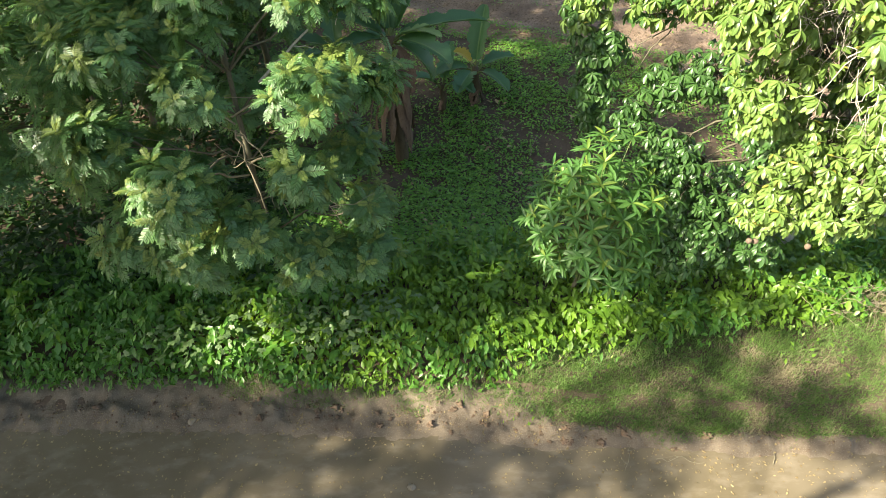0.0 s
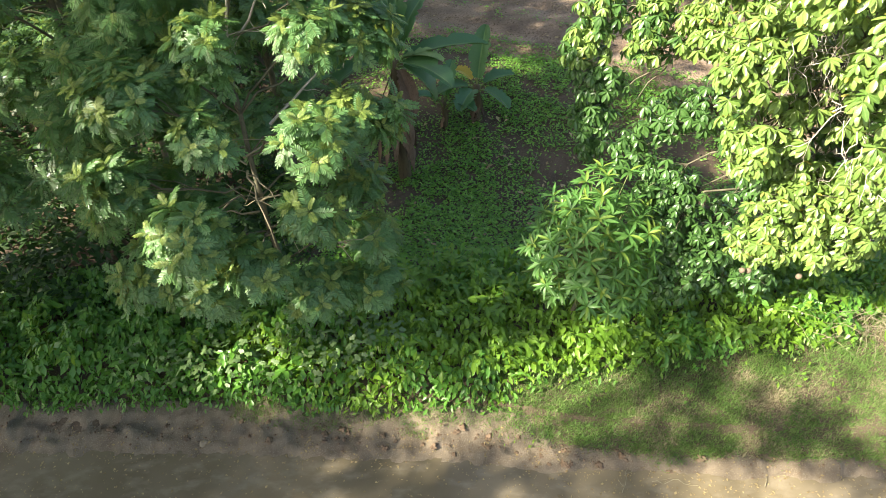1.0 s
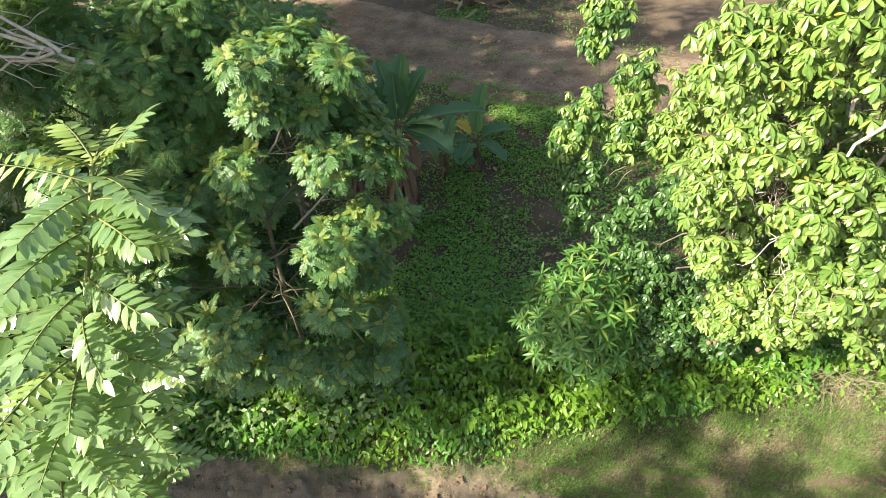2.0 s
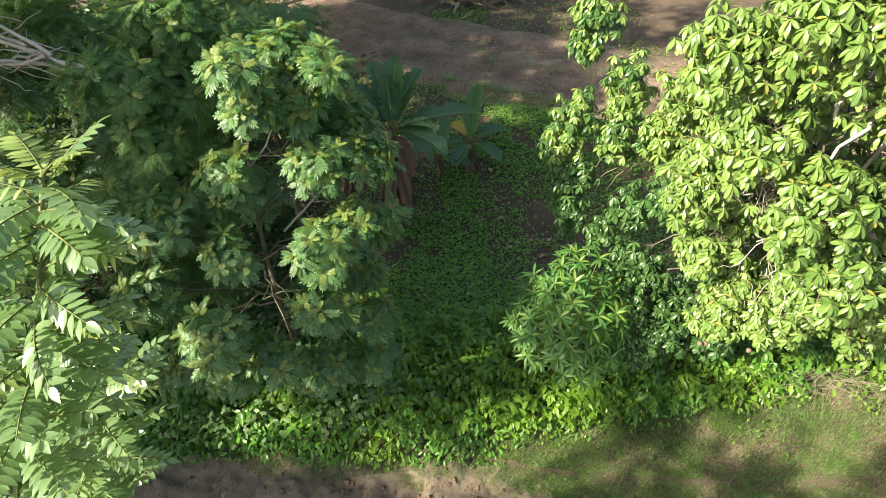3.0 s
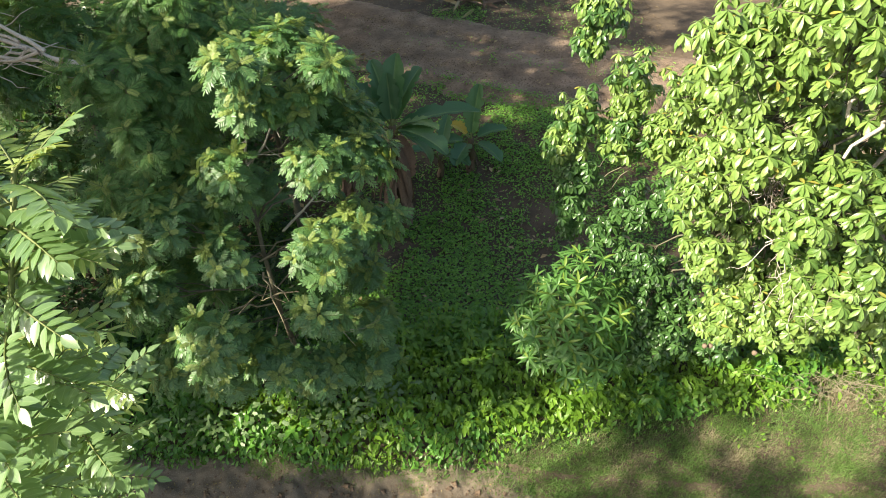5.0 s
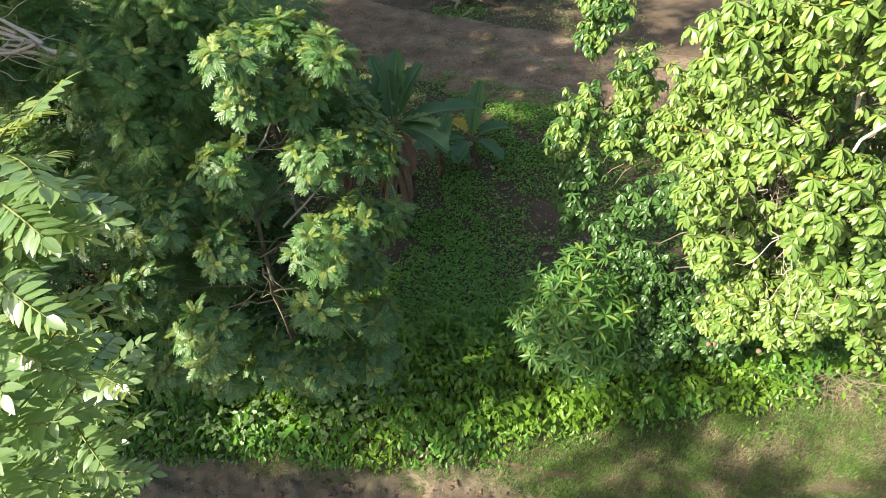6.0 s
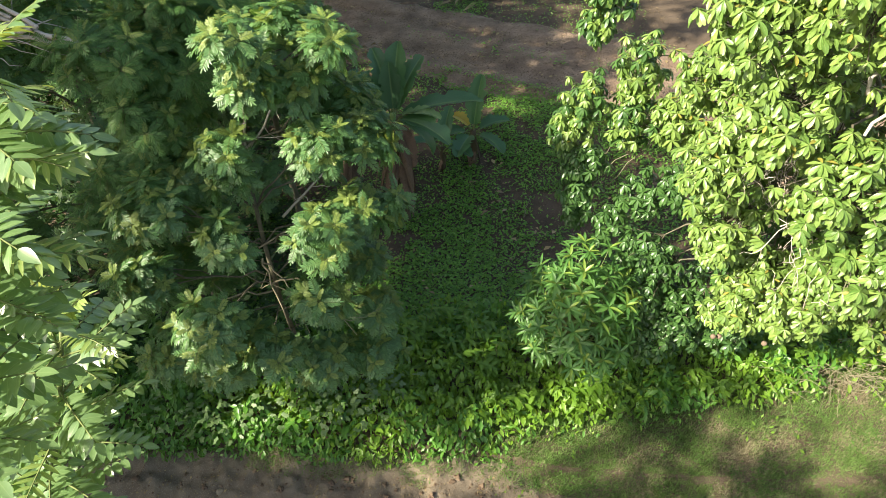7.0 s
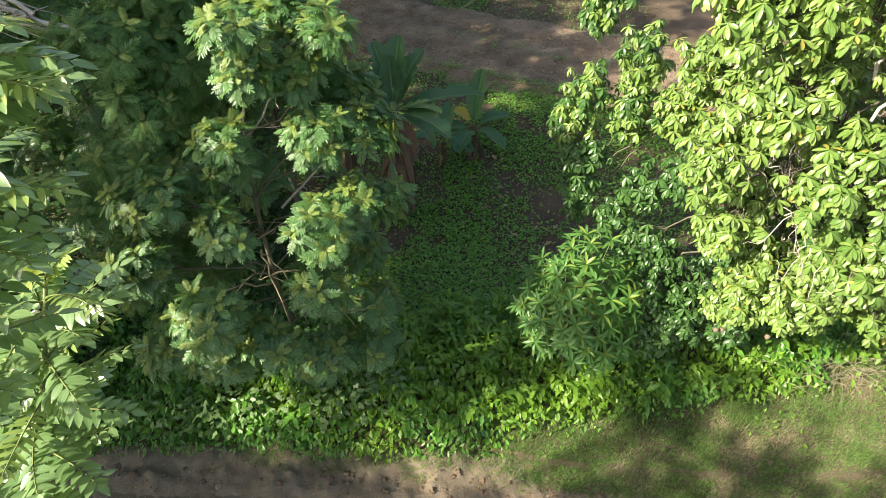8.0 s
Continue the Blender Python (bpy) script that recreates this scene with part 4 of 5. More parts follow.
def young_tree():
    r = np.random.default_rng(31)
    t = thing("young_tree", (1.5, 5.15, 0.1), "bushy young tree with star-like clusters of narrow green leaves", "tree")
    mid, rad = np.array((1.53, 5.05, 1.42)), np.array((0.68, 0.62, 0.88))
    part("trunk", tube(bent((1.5, 5.15, 0.02), (1.52, 5.1, 1.1), 0, 0.02, 8, r), np.linspace(0.035, 0.018, 8), 7), [BARK], t)
    for k in range(125):
        s = 1 - 1.6 * (k + 0.5) / 125
        a = k * 2.39996
        d = np.array((math.cos(a) * math.sqrt(1 - s * s), math.sin(a) * math.sqrt(1 - s * s), s))
        lump = 0.95 + 0.45 * noise.noise(Vector(d * 1.7) + Vector((5, 2, 1)))
        p = mid + d * rad * lump * r.uniform(0.68, 1.05)
        stem = part("stem", tube(bent((1.51, 5.12, r.uniform(0.4, 1.0)), p, -0.06, 0.015, 5, r), np.linspace(0.008, 0.004, 5), 4), [GREEN_STEM], t)
        pick = 5 if r.random() < 0.06 else r.integers(0, 5)
        shared("rosette", NARROWS[pick], aimed(p, Vector(d) * 0.55 + Vector((0, -0.1, 0.8)), r.uniform(0, 6.28), r.uniform(0.85, 1.1)), stem)
    return t


young_tree()


# ---- banana plants ----
def banana_blade(length, width, droop, slot=0, r=rng, rows=22, torn=0.3, cup=0.45):
    t = np.linspace(0, 1, rows + 1)
    ang = -droop * t ** 1.3
    x = np.concatenate([[0], np.cumsum(np.cos((ang[1:] + ang[:-1]) / 2) * length / rows)])
    z = np.concatenate([[0], np.cumsum(np.sin((ang[1:] + ang[:-1]) / 2) * length / rows)])
    w = width / 2 * np.clip(np.sin(np.pi * np.clip(t * 0.97 + 0.02, 0, 1)) ** 0.45, 0.06, 1)
    cols = (-1, -0.5, -0.06, 0, 0.06, 0.5, 1)
    v, uv = [], []
    for i in range(rows + 1):
        tear = [1 - torn * r.random() ** 3 * 1.6, 1 - torn * r.random() ** 3 * 1.6]
        for c in cols:
            e = c * (tear[0] if c < 0 else tear[1]) if abs(c) == 1 else c
            lift = cup * abs(e) * w[i] - (0.012 if c == 0 else 0) + (0.03 * r.normal() * w[i] if abs(c) == 1 else 0)
            v.append((x[i] - math.sin(ang[i]) * lift, e * w[i], z[i] + math.cos(ang[i]) * lift))
            uv.append((0.5 + c / 2, t[i]))
    n = len(cols)
    f = [(n * i + c, n * i + n + c, n * i + n + c + 1, n * i + c + 1) for i in range(rows) for c in range(n - 1)]
    return shape(v, f, uv, slot)


def banana(at, height, girth, blades, label, seed, skirt=5):
    """blades: (turn from +x in degrees, slope in degrees, length, width, droop, which material)."""
    r = np.random.default_rng(seed)
    t = thing("banana_plant", at, label, "banana plant", "banana plants")
    at = np.array(at)
    top = at + (0, 0, height)
    part("stem", tube(bent(at - (0, 0, 0.08), top, 0, 0.01, 8, r), np.linspace(girth, girth * 0.55, 8), 10), [BANANA_STEM], t)
    for yaw, slope, length, width, droop, kind in blades:
        m = placed(np.array([(0, 0, 0.0)]), [radians(yaw)], [radians(slope)])[0]
        foot = np.array(m) @ np.array((0.16, 0, 0, 1))
        m[:3, 3] = top + foot[:3] - (0, 0, 0.03)
        lf = part("leaf", moved(banana_blade(length, width, droop, 0, r), m), [(BANANA, BANANA_YELLOW, DRY_BANANA, BANANA_PALE)[kind]], t,
             ("", "yellowing banana leaf", "withered brown banana leaf", "pale folded leaf")[kind])
        part("leaf_stalk", tube(bent(top - (0, 0, 0.12), m[:3, 3], 0, 0.003, 4, r), np.linspace(0.026, 0.016, 4), 6), [GREEN_STEM], lf)
    for k in range(skirt):
        yaw = r.uniform(0, 360)
        m = placed(np.array([top + (0, 0, -0.1 - 0.06 * k)]), [radians(yaw)], [radians(-62)])[0]
        part("dry_leaf", moved(banana_blade(r.uniform(0.5, 0.8) * height, r.uniform(0.12, 0.2), r.uniform(0.35, 0.6), 0, r, 8, 0.8, -0.4), m), [DRY_BANANA], t, "hanging withered brown leaf")
    return t


banana((-0.68, 9.25, -0.42), 2.2, 0.12, [(70, 74, 1.05, 0.46, 0.3, 0), (118, 68, 1.0, 0.46, 0.45, 0), (45, 58, 0.95, 0.48, 0.5, 0), (4, 16, 1.35, 0.46, 0.45, 0),
                                         (-38, 8, 1.0, 0.46, 0.7, 0), (-20, 24, 0.7, 0.3, 0.9, 3), (95, 80, 0.75, 0.4, 0.15, 0), (150, 55, 0.9, 0.46, 0.7, 0), (172, 28, 1.5, 0.5, 0.9, 0), (205, 10, 1.0, 0.46, 1.1, 0), (-10, -30, 0.8, 0.5, 0.9, 0), (-60, -35, 0.75, 0.3, 0.9, 2)],
       "banana plant with broad upright leaves and a skirt of withered leaves", 1, 10)
banana((0.72, 10.75, -0.34), 0.85, 0.11, [(60, 72, 0.95, 0.42, 0.2, 0), (242, 2, 0.62, 0.42, 0.6, 0), (14, 18, 0.62, 0.4, 0.5, 0), (190, 10, 0.75, 0.42, 0.9, 0),
                                         (140, 40, 0.5, 0.3, 1.4, 1), (-30, -12, 0.6, 0.36, 0.7, 0)], "small banana plant with one yellowing leaf", 3, 5)
banana((-1.65, 10.0, -0.42), 1.6, 0.10, [(180, 40, 1.0, 0.46, 1.0, 0), (100, 60, 1.1, 0.46, 0.7, 0), (240, 30, 1.0, 0.46, 1.1, 0), (20, 30, 0.9, 0.46, 1.0, 0)],
       "banana plant half hidden behind the feathery tree", 4, 8)
banana((0.1, 10.6, -0.36), 0.62, 0.07, [(70, 60, 0.7, 0.34, 0.6, 0), (200, 40, 0.6, 0.3, 0.9, 0), (-40, 25, 0.6, 0.32, 1.0, 0)], "young banana sucker in the shade", 5, 3)


# ---- near shoots beside the camera ----
def near_shoots():
    r = np.random.default_rng(51)
    t = thing("pinnate_tree", (-2.3, 0.15, 0.1), "tree with glossy pinnate leaves and pale young shoots", "tree")
    part("trunk", tube(bent((-2.3, 0.15, 0.0), (-1.75, 0.25, 4.6), 0, 0.03, 12, r), np.linspace(0.11, 0.05, 12), 9), [BARK], t)
    shoots = [((-1.75, 0.2, 4.5), (-0.72, 0.42, 5.8), (-0.56, 0.95, 6.62), 78), ((-1.6, 0.3, 4.4), (-0.92, 0.68, 5.3), (-0.72, 1.01, 6.05), 66),
              ((-1.7, 0.2, 4.4), (-1.15, 0.45, 5.2), (-1.0, 0.66, 5.75), 30), ((-1.6, 0.3, 4.3), (-1.15, 0.62, 5.0), (-0.92, 0.84, 5.5), 32),
              # These last three shoots stay out of view, added to shade the grass.
              ((-1.8, 0.2, 4.3), (-1.8, 0.8, 5.0), (-1.75, 1.3, 5.5), 16),
              ((-1.8, 0.2, 4.0), (-1.6, 0.3, 4.7), (-1.5, 0.4, 5.2), 14), ((-2.0, 0.2, 3.8), (-2.2, 1.0, 4.6), (-2.25, 1.4, 5.1), 16)]
    for a, b, c, n in shoots:
        u = np.linspace(0, 1, 12)[:, None]
        line = (1 - u) ** 2 * np.array(a) + 2 * u * (1 - u) * np.array(b) + u ** 2 * np.array(c)
        shoot = part("limb", tube(line, np.linspace(0.014, 0.004, 12), 6), [GREEN_STEM], t)
        for k in range(n):
            first = 0.64 if n > 70 else 0.58 if n > 50 else 0.48
            s = first + (1 - first) * (k / (n - 1)) ** 0.85
            p = np.array([np.interp(s, u[:, 0], line[:, q]) for q in range(3)])
            tip = k >= n - 4
            fresh = tip or (k % 6 == 0 and k > 0.45 * n)
            size = (0.20 - 0.03 * (k / n)) * (0.6 if tip else 1) * r.uniform(0.85, 1.15)
            yaw = k * 2.39996 + r.normal(0, 0.2)
            lf = pinnate(size, 9, 0.036 * (0.9 if fresh else 1), 0.0168 * (0.5 if fresh else 1), r.uniform(0.4, 0.8), 5, 0.14, 74, 2 if fresh else 0, 1, r, 0.13, True, ovate, 0.003)
            m = placed(p[None], [yaw], [0.6 + r.normal(0, 0.35) if tip else 0.25 + r.normal(0, 0.18)], [r.normal(0, 0.25)])[0]
            part("leaf", moved(lf, m), [NEAR_LEAF, GREEN_STEM, NEAR_YOUNG], shoot, "pale young leaf" if fresh else "")
    return t


near_shoots()


# ---- low plants ----
def spread_points(n, x0, x1, y0, y1, keep, seed):
    r = np.random.default_rng(seed)
    p = np.stack([r.uniform(x0, x1, n), r.uniform(y0, y1, n)], 1)
    return p[r.random(n) < keep(p[:, 0], p[:, 1])], r


HEART = [leaf(0.115, 0.07, 2, 0.2, 0.5, heart, s) for s in (0, 1)] + [leaf(0.125, 0.054, 2, 0.25, 0.6, ovate, s) for s in (0, 1)]


def creepers():
    def keep(x, y):
        d = y - bank_edge(x)
        start = np.interp(x, [-0.4, 0.4, 0.9, 1.3, 2.0, 2.7, 3.4, 4.1, 6], [0.04, 0.10, 0.36, 0.58, 0.66, 0.86, 1.0, 1.05, 1.2]) + 0.15 * fbm(x, y, 1.5, 14.0, 2)
        near = np.clip((d - start) / np.where(x > 0.5, 0.5, 0.2), 0, 1)
        near = np.maximum(near, np.clip(0.22 * fbm(x, y, 2.6, 17.0, 2), 0, 0.09) * (d > start - 0.5) * (x > 0.3))
        far = np.clip((6.7 - y) / 0.6, 0, 1)
        pile = np.exp(-(((x - 5.05) / 0.6) ** 2 + ((y - 4.7) / 0.35) ** 2))          # the brush heap keeps its spot bare
        return near * far * (1 - pile)
    p, r = spread_points(44000, -6.3, 6.3, 3.5, 6.7, keep, 101)
    x, y = p.T
    h = surface(x, y)
    lump = np.clip(0.5 + 0.6 * fbm(x, y, 1.3, 12.0) + 0.7 * fbm(x, y, 3.4, 16.0, 2), 0.02, 1.4)
    d = np.clip((y - bank_edge(x)) / 0.5, 0.15, 1)
    z = h + r.random(len(x)) ** 0.6 * (0.05 + 0.4 * lump) * d + 0.03
    # Darker leaves at left for its shade, brighter ones where sun strikes mid-bank.
    bright = fbm(x, y, 0.9, 30.0) + np.interp(x, [-3.5, -1.8, -0.8], [-0.5, -0.2, 0.38]) + r.normal(0, 0.18, len(x)) > 0.18
    kind = np.where(r.random(len(x)) < np.interp(x, [-2, -0.5], [0.75, 0.35]), 0, 2) + bright
    edge = np.interp(x, [-0.4, 0.4, 0.9, 1.3, 2.0, 2.7, 3.4, 4.1, 6], [0.04, 0.10, 0.36, 0.58, 0.66, 0.86, 1.0, 1.05, 1.2])
    yaw = r.normal(-1.57, 1.1, len(x))
    s = many(HEART, kind, placed(np.stack([x, y, z], 1), yaw, r.normal(-0.4, 0.45, len(x)), r.normal(0, 0.35, len(x)), r.uniform(0.5, 1.2, len(x)) * np.clip(0.5 + (y - bank_edge(x) - edge) / 0.7, 0.5, 1.0)))
    solo("creepers", s, [HEDGE, HEDGE_BRIGHT], "thick mat of green arrow-leaved creepers on the bank", "creeper", kind="stuff")


creepers()


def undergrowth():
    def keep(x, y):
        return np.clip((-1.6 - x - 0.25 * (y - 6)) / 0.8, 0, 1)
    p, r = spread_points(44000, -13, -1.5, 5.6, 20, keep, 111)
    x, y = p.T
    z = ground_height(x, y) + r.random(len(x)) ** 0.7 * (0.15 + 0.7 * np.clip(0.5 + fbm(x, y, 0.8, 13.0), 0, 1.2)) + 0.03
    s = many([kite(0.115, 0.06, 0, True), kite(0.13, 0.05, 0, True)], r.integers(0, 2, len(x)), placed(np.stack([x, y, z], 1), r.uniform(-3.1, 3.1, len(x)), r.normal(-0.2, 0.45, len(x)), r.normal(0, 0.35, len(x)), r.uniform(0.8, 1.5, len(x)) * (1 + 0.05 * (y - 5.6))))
    solo("undergrowth", s, [UNDER], "leafy undergrowth beneath the feathery trees, coloured dark for their shade", "undergrowth", kind="stuff")


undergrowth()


def bright_shrub(at, n, tall, seed, label, mats, size=1.0):
    r = np.random.default_rng(seed)
    t = thing("shrub", at, label, "shrub", "low shrubs")
    for k in range(n):
        a = np.array(at) + (r.normal(0, 0.07), r.normal(0, 0.06), -0.03)
        b = a + (r.normal(0, 0.16), r.normal(0, 0.14), tall * r.uniform(0.6, 1.0))
        line = bent(a, b, 0, 0.015, 6, r)
        stem = part("stem", tube(line, np.linspace(0.007, 0.003, 6), 4), [GREEN_STEM], t)
        lv = []
        for q in range(9):
            p = line[1] + (line[-1] - line[1]) * (q + 0.5) / 9
            lv.append(moved(leaf(0.15 * size, 0.062 * size, 5, 0.25, 0.8, ovate, 0), placed(p[None], [q * 2.2 + r.normal(0, 0.3)], [0.3], [0], [r.uniform(0.75, 1.1)])[0]))
        part("foliage", join(lv), mats, stem)
    return t


bright_shrub((-0.36, 5.8, 0.12), 8, 0.62, 201, "upright shrub with bright yellow-green leaves", [HEDGE_BRIGHT])
bright_shrub((0.5, 5.25, 0.12), 7, 0.5, 202, "low shrub with fresh green leaves", [HEDGE_BRIGHT])
bright_shrub((1.7, 4.75, 0.1), 11, 0.45, 203, "sunlit yellow-green shrub beside the grass", [HEDGE_BRIGHT])
bright_shrub((4.3, 4.95, 0.1), 7, 0.5, 204, "leafy shrub under the fruit tree", [HEDGE_BRIGHT])
bright_shrub((0.12, 6.1, 0.1), 8, 0.48, 206, "upright shrub with bright yellow-green leaves", [HEDGE_BRIGHT])
bright_shrub((0.5, 5.85, 0.1), 7, 0.42, 207, "upright shrub with bright yellow-green leaves", [HEDGE_BRIGHT])
bright_shrub((1.05, 4.62, 0.1), 7, 0.34, 208, "sunlit yellow-green shrub beside the grass", [HEDGE_BRIGHT])
bright_shrub((-1.9, 4.6, 0.12), 5, 0.4, 205, "dark green shrub at the foot of the tree", [HEDGE])


def pale_patch():
    def keep(x, y):
        return np.exp(-(((x + 1.45) / 0.75) ** 2 + ((y - 4.75) / 0.32) ** 2)) + 0.8 * np.exp(-(((x + 3.0) / 0.5) ** 2 + ((y - 4.6) / 0.25) ** 2))
    p, r = spread_points(3200, -4.5, 0.5, 4.1, 5.6, keep, 102)
    x, y = p.T
    z = ground_height(x, y) + r.uniform(0.15, 0.42, len(x))
    lobes = join([moved(leaf(0.05, 0.038, 3, 0.15, 0.4, ovate), placed(np.zeros((1, 3)), [q], [0.1])[0]) for q in (-1.0, 0.0, 1.0)])
    s = many([lobes], np.zeros(len(x), int), placed(np.stack([x, y, z], 1), r.uniform(-3.1, 3.1, len(x)), r.normal(-0.1, 0.3, len(x)), r.normal(0, 0.3, len(x)), r.uniform(0.8, 1.3, len(x))))
    solo("lobed_weeds", s, [LOBED], "patch of pale green three-lobed weeds on the bank", "weed", kind="stuff")


pale_patch()


def low_weeds():
    def keep(x, y):
        n = fbm(x, y, 0.75, 50.0) + 0.6 * fbm(x, y, 2.5, 51.0, 2)
        bare = np.clip((n + 0.44) / 0.3, 0.12, 1) * np.clip(1.1 - (y - 9) * 0.05, 0.3, 1)
        bare = np.where((x < 0.1) & (y > 9.6), bare * 0.3, bare)
        bare = np.where((x > 0.9) & (y > 7.6) & (y < 10.5), bare * 0.5, bare)
        r0 = np.abs(y - road_mid(x)) / math.hypot(1, 0.62)
        crest = 0.16 * np.exp(-(r0 / 0.35) ** 2) * (fbm(x, y, 1.2, 55.0, 2) > 0)
        return bare * np.maximum(np.clip((r0 - 1.3) / 0.6, 0.0, 1), crest) * np.where(y > road_mid(x) + 1, np.where(((x - 0.9) / 0.9) ** 2 + ((y - 18.9) / 1.2) ** 2 < 1, 0.8, 0.12), 1.0)
    p, r = spread_points(190000, -3.6, 6, 5.6, 20.5, keep, 103)
    x, y = p.T
    z = ground_height(x, y) + r.uniform(0.015, 0.11, len(x)) + np.where(np.abs(y - road_mid(x)) < 2.0, 0.1, 0)
    tri = [leaf(0.062, 0.034, 2, 0.2, 0.4, ovate), kite(0.045, 0.03, 0, True), kite(0.066, 0.026, 0, True)]
    s = many(tri, r.integers(0, 3, len(x)), placed(np.stack([x, y, z], 1), r.uniform(-3.1, 3.1, len(x)), r.normal(0.1, 0.35, len(x)), r.normal(0, 0.3, len(x)), r.uniform(0.7, 1.5, len(x))))
    solo("low_weeds", s, [LOW], "low green weeds over the shaded clearing", "weed", kind="stuff")


low_weeds()


def blade(length, width, droop, slot):
    """One grass blade: a narrow tapering strip, slightly twisted."""
    x, z = length * math.sin(droop) / droop, -length * (1 - math.cos(droop)) / droop
    v = [(0, -width / 2, 0), (0, width / 2, 0), (x, width * 0.12, z + width * 0.2), (x, -width * 0.12, z)]
    return shape(v, [(0, 3, 2, 1)], [(0.2, 0), (0.8, 0), (0.6, 1), (0.4, 1)], slot)


def grass():
    def keep(x, y):
        d = y - bank_edge(x) + 0.12 * fbm(x, y, 2.2, 72.0)
        lawn = np.clip((x - 0.2) / 0.8, 0, 1) * np.clip((d + 0.1) / 0.15, 0, 1) * np.clip((1.35 + 0.12 * x - d) / 0.3, 0, 1)
        rim = 0.4 * np.clip((d + 0.12) / 0.08, 0, 1) * np.clip((0.45 - d) / 0.2, 0, 1) * np.clip((x + 6) / 3.5, 0, 1)
        thin = np.clip(0.72 + 0.9 * fbm(x, y, 1.6, 70.0) + 0.5 * fbm(x, y, 6.0, 74.0, 2), 0.4, 1)
        return np.maximum(lawn, rim) * thin
    p, r = spread_points(640000, -2.5, 6.4, 2.85, 5.3, keep, 104)
    x, y = p.T
    z = surface(x, y) - 0.005
    dry = (1.3 * fbm(x, y, 1.7, 71.0) + np.interp(x, [1, 3, 4.5], [-0.05, 0.02, 0.10]) + r.normal(0, 0.4, len(x)) > 0.36).astype(int)
    blades = [blade(0.042, 0.005, 0.6, 0), blade(0.042, 0.004, 0.7, 1)]
    s = many(blades, dry, placed(np.stack([x, y, z], 1), r.uniform(-3.14, 3.14, len(x)), r.normal(0.85, 0.45, len(x)), 0.0, 0.45 + 1.2 * r.random(len(x)) ** 1.5))
    p, r = spread_points(60000, -0.6, 6.2, 2.95, 5.2, lambda x, y: 0.5 * keep(x, y) * np.clip(0.35 + 1.2 * fbm(x, y, 2.4, 75.0), 0.05, 1), 107)
    x, y = p.T
    herbs = many([kite(0.022, 0.012, 2), kite(0.03, 0.009, 2)], r.integers(0, 2, len(x)), placed(np.stack([x, y, surface(x, y) + r.uniform(0.01, 0.05, len(x))], 1), r.uniform(-3.14, 3.14, len(x)), r.normal(0.1, 0.35, len(x)), r.normal(0, 0.3, len(x)), r.uniform(0.6, 1.5, len(x))))
    s = join([s, herbs])
    solo("grass", s, [GRASS, DRY_GRASS, LAWN_HERB], "short patchy grass, partly dried, along the bank", "grass", kind="stuff")


grass()


def litter():
    def keep(x, y):
        d = y - bank_edge(x)
        wet = np.where(d < 0, np.clip(0.6 + 0.5 * np.exp(-((d + 0.35) / 0.3) ** 2), 0, 1), 0.0)
        far = np.where(y > 16, 0.9 * np.exp(-((x - 0.4) / 1.8) ** 2 - ((y - 19.0) / 1.0) ** 2), 0)
        floor = np.where(y > 6, np.where(np.abs(y - road_mid(x)) < 2.2, 0.3, 0.12), 0)
        return np.maximum(np.maximum(wet, far), floor)
    p, r = spread_points(9000, -7, 7, 2.4, 20.5, keep, 105)
    x, y = p.T
    d = y - bank_edge(x)
    z = np.where(d < -0.35, WATER_Z + 0.004, np.maximum(np.where(d < 0.2, mud_height(x, y), ground_height(x, y)), WATER_Z) + 0.008)
    z = np.where(np.abs(y - road_mid(x)) < 2.0, z + 0.1, z)
    flat = [leaf(0.035, 0.016, 2, 0.2, 0.3, lance), leaf(0.05, 0.03, 2, 0.3, 0.5, ovate)]
    big = np.where(y > 6, r.uniform(1.2, 3.2, len(x)), r.uniform(0.28, 0.75, len(x)))
    s = many(flat, r.integers(0, 2, len(x)), placed(np.stack([x, y, z], 1), r.uniform(-3.1, 3.1, len(x)), r.normal(0, 0.06, len(x)), r.normal(0, 0.1, len(x)), big))
    q, r = spread_points(8500, -6, 6, 2.3, 4.1, lambda u, v: np.where(v < bank_edge(u) + 0.05, 0.3 + 0.65 * np.exp(-((v - bank_edge(u) + 0.3) / 0.22) ** 2), 0), 106)
    x, y = q.T
    z = np.maximum(surface(x, y), WATER_Z) + 0.006
    wet = many(flat + [kite(0.03, 0.008, 0)], r.integers(0, 3, len(x)), placed(np.stack([x, y, z], 1), r.uniform(-3.1, 3.1, len(x)), r.normal(0, 0.15, len(x)), r.normal(0, 0.25, len(x)), r.uniform(0.35, 0.9, len(x))))
    s = join([s, wet])
    solo("fallen_leaves", s, [LITTER], "scattered dry yellow-brown fallen leaves", "fallen leaves", kind="stuff")


litter()


def debris():
    def keep(x, y):
        r0 = np.abs(y - road_mid(x)) / math.hypot(1, 0.62)
        return np.where(r0 < 1.6, 0.9, np.where(y > road_mid(x), 0.7, 0.45))
    p, r = spread_points(75000, -5, 6.5, 7.5, 20.5, keep, 130)
    x, y = p.T
    z = ground_height(x, y) + np.where(np.abs(y - road_mid(x)) < 2.0, 0.11, 0.012)
    s = many([kite(0.045, 0.022, 0, True), kite(0.06, 0.012, 0, True)], r.integers(0, 2, len(x)), placed(np.stack([x, y, z], 1), r.uniform(-3.1, 3.1, len(x)), r.normal(0, 0.2, len(x)), r.normal(0, 0.3, len(x)), 0.3 + 1.3 * r.random(len(x)) ** 2))
    solo("leaf_crumbs", s, [CRUMB], "crumbled dark brown leaf litter on the soil", "leaf litter", kind="stuff")


debris()


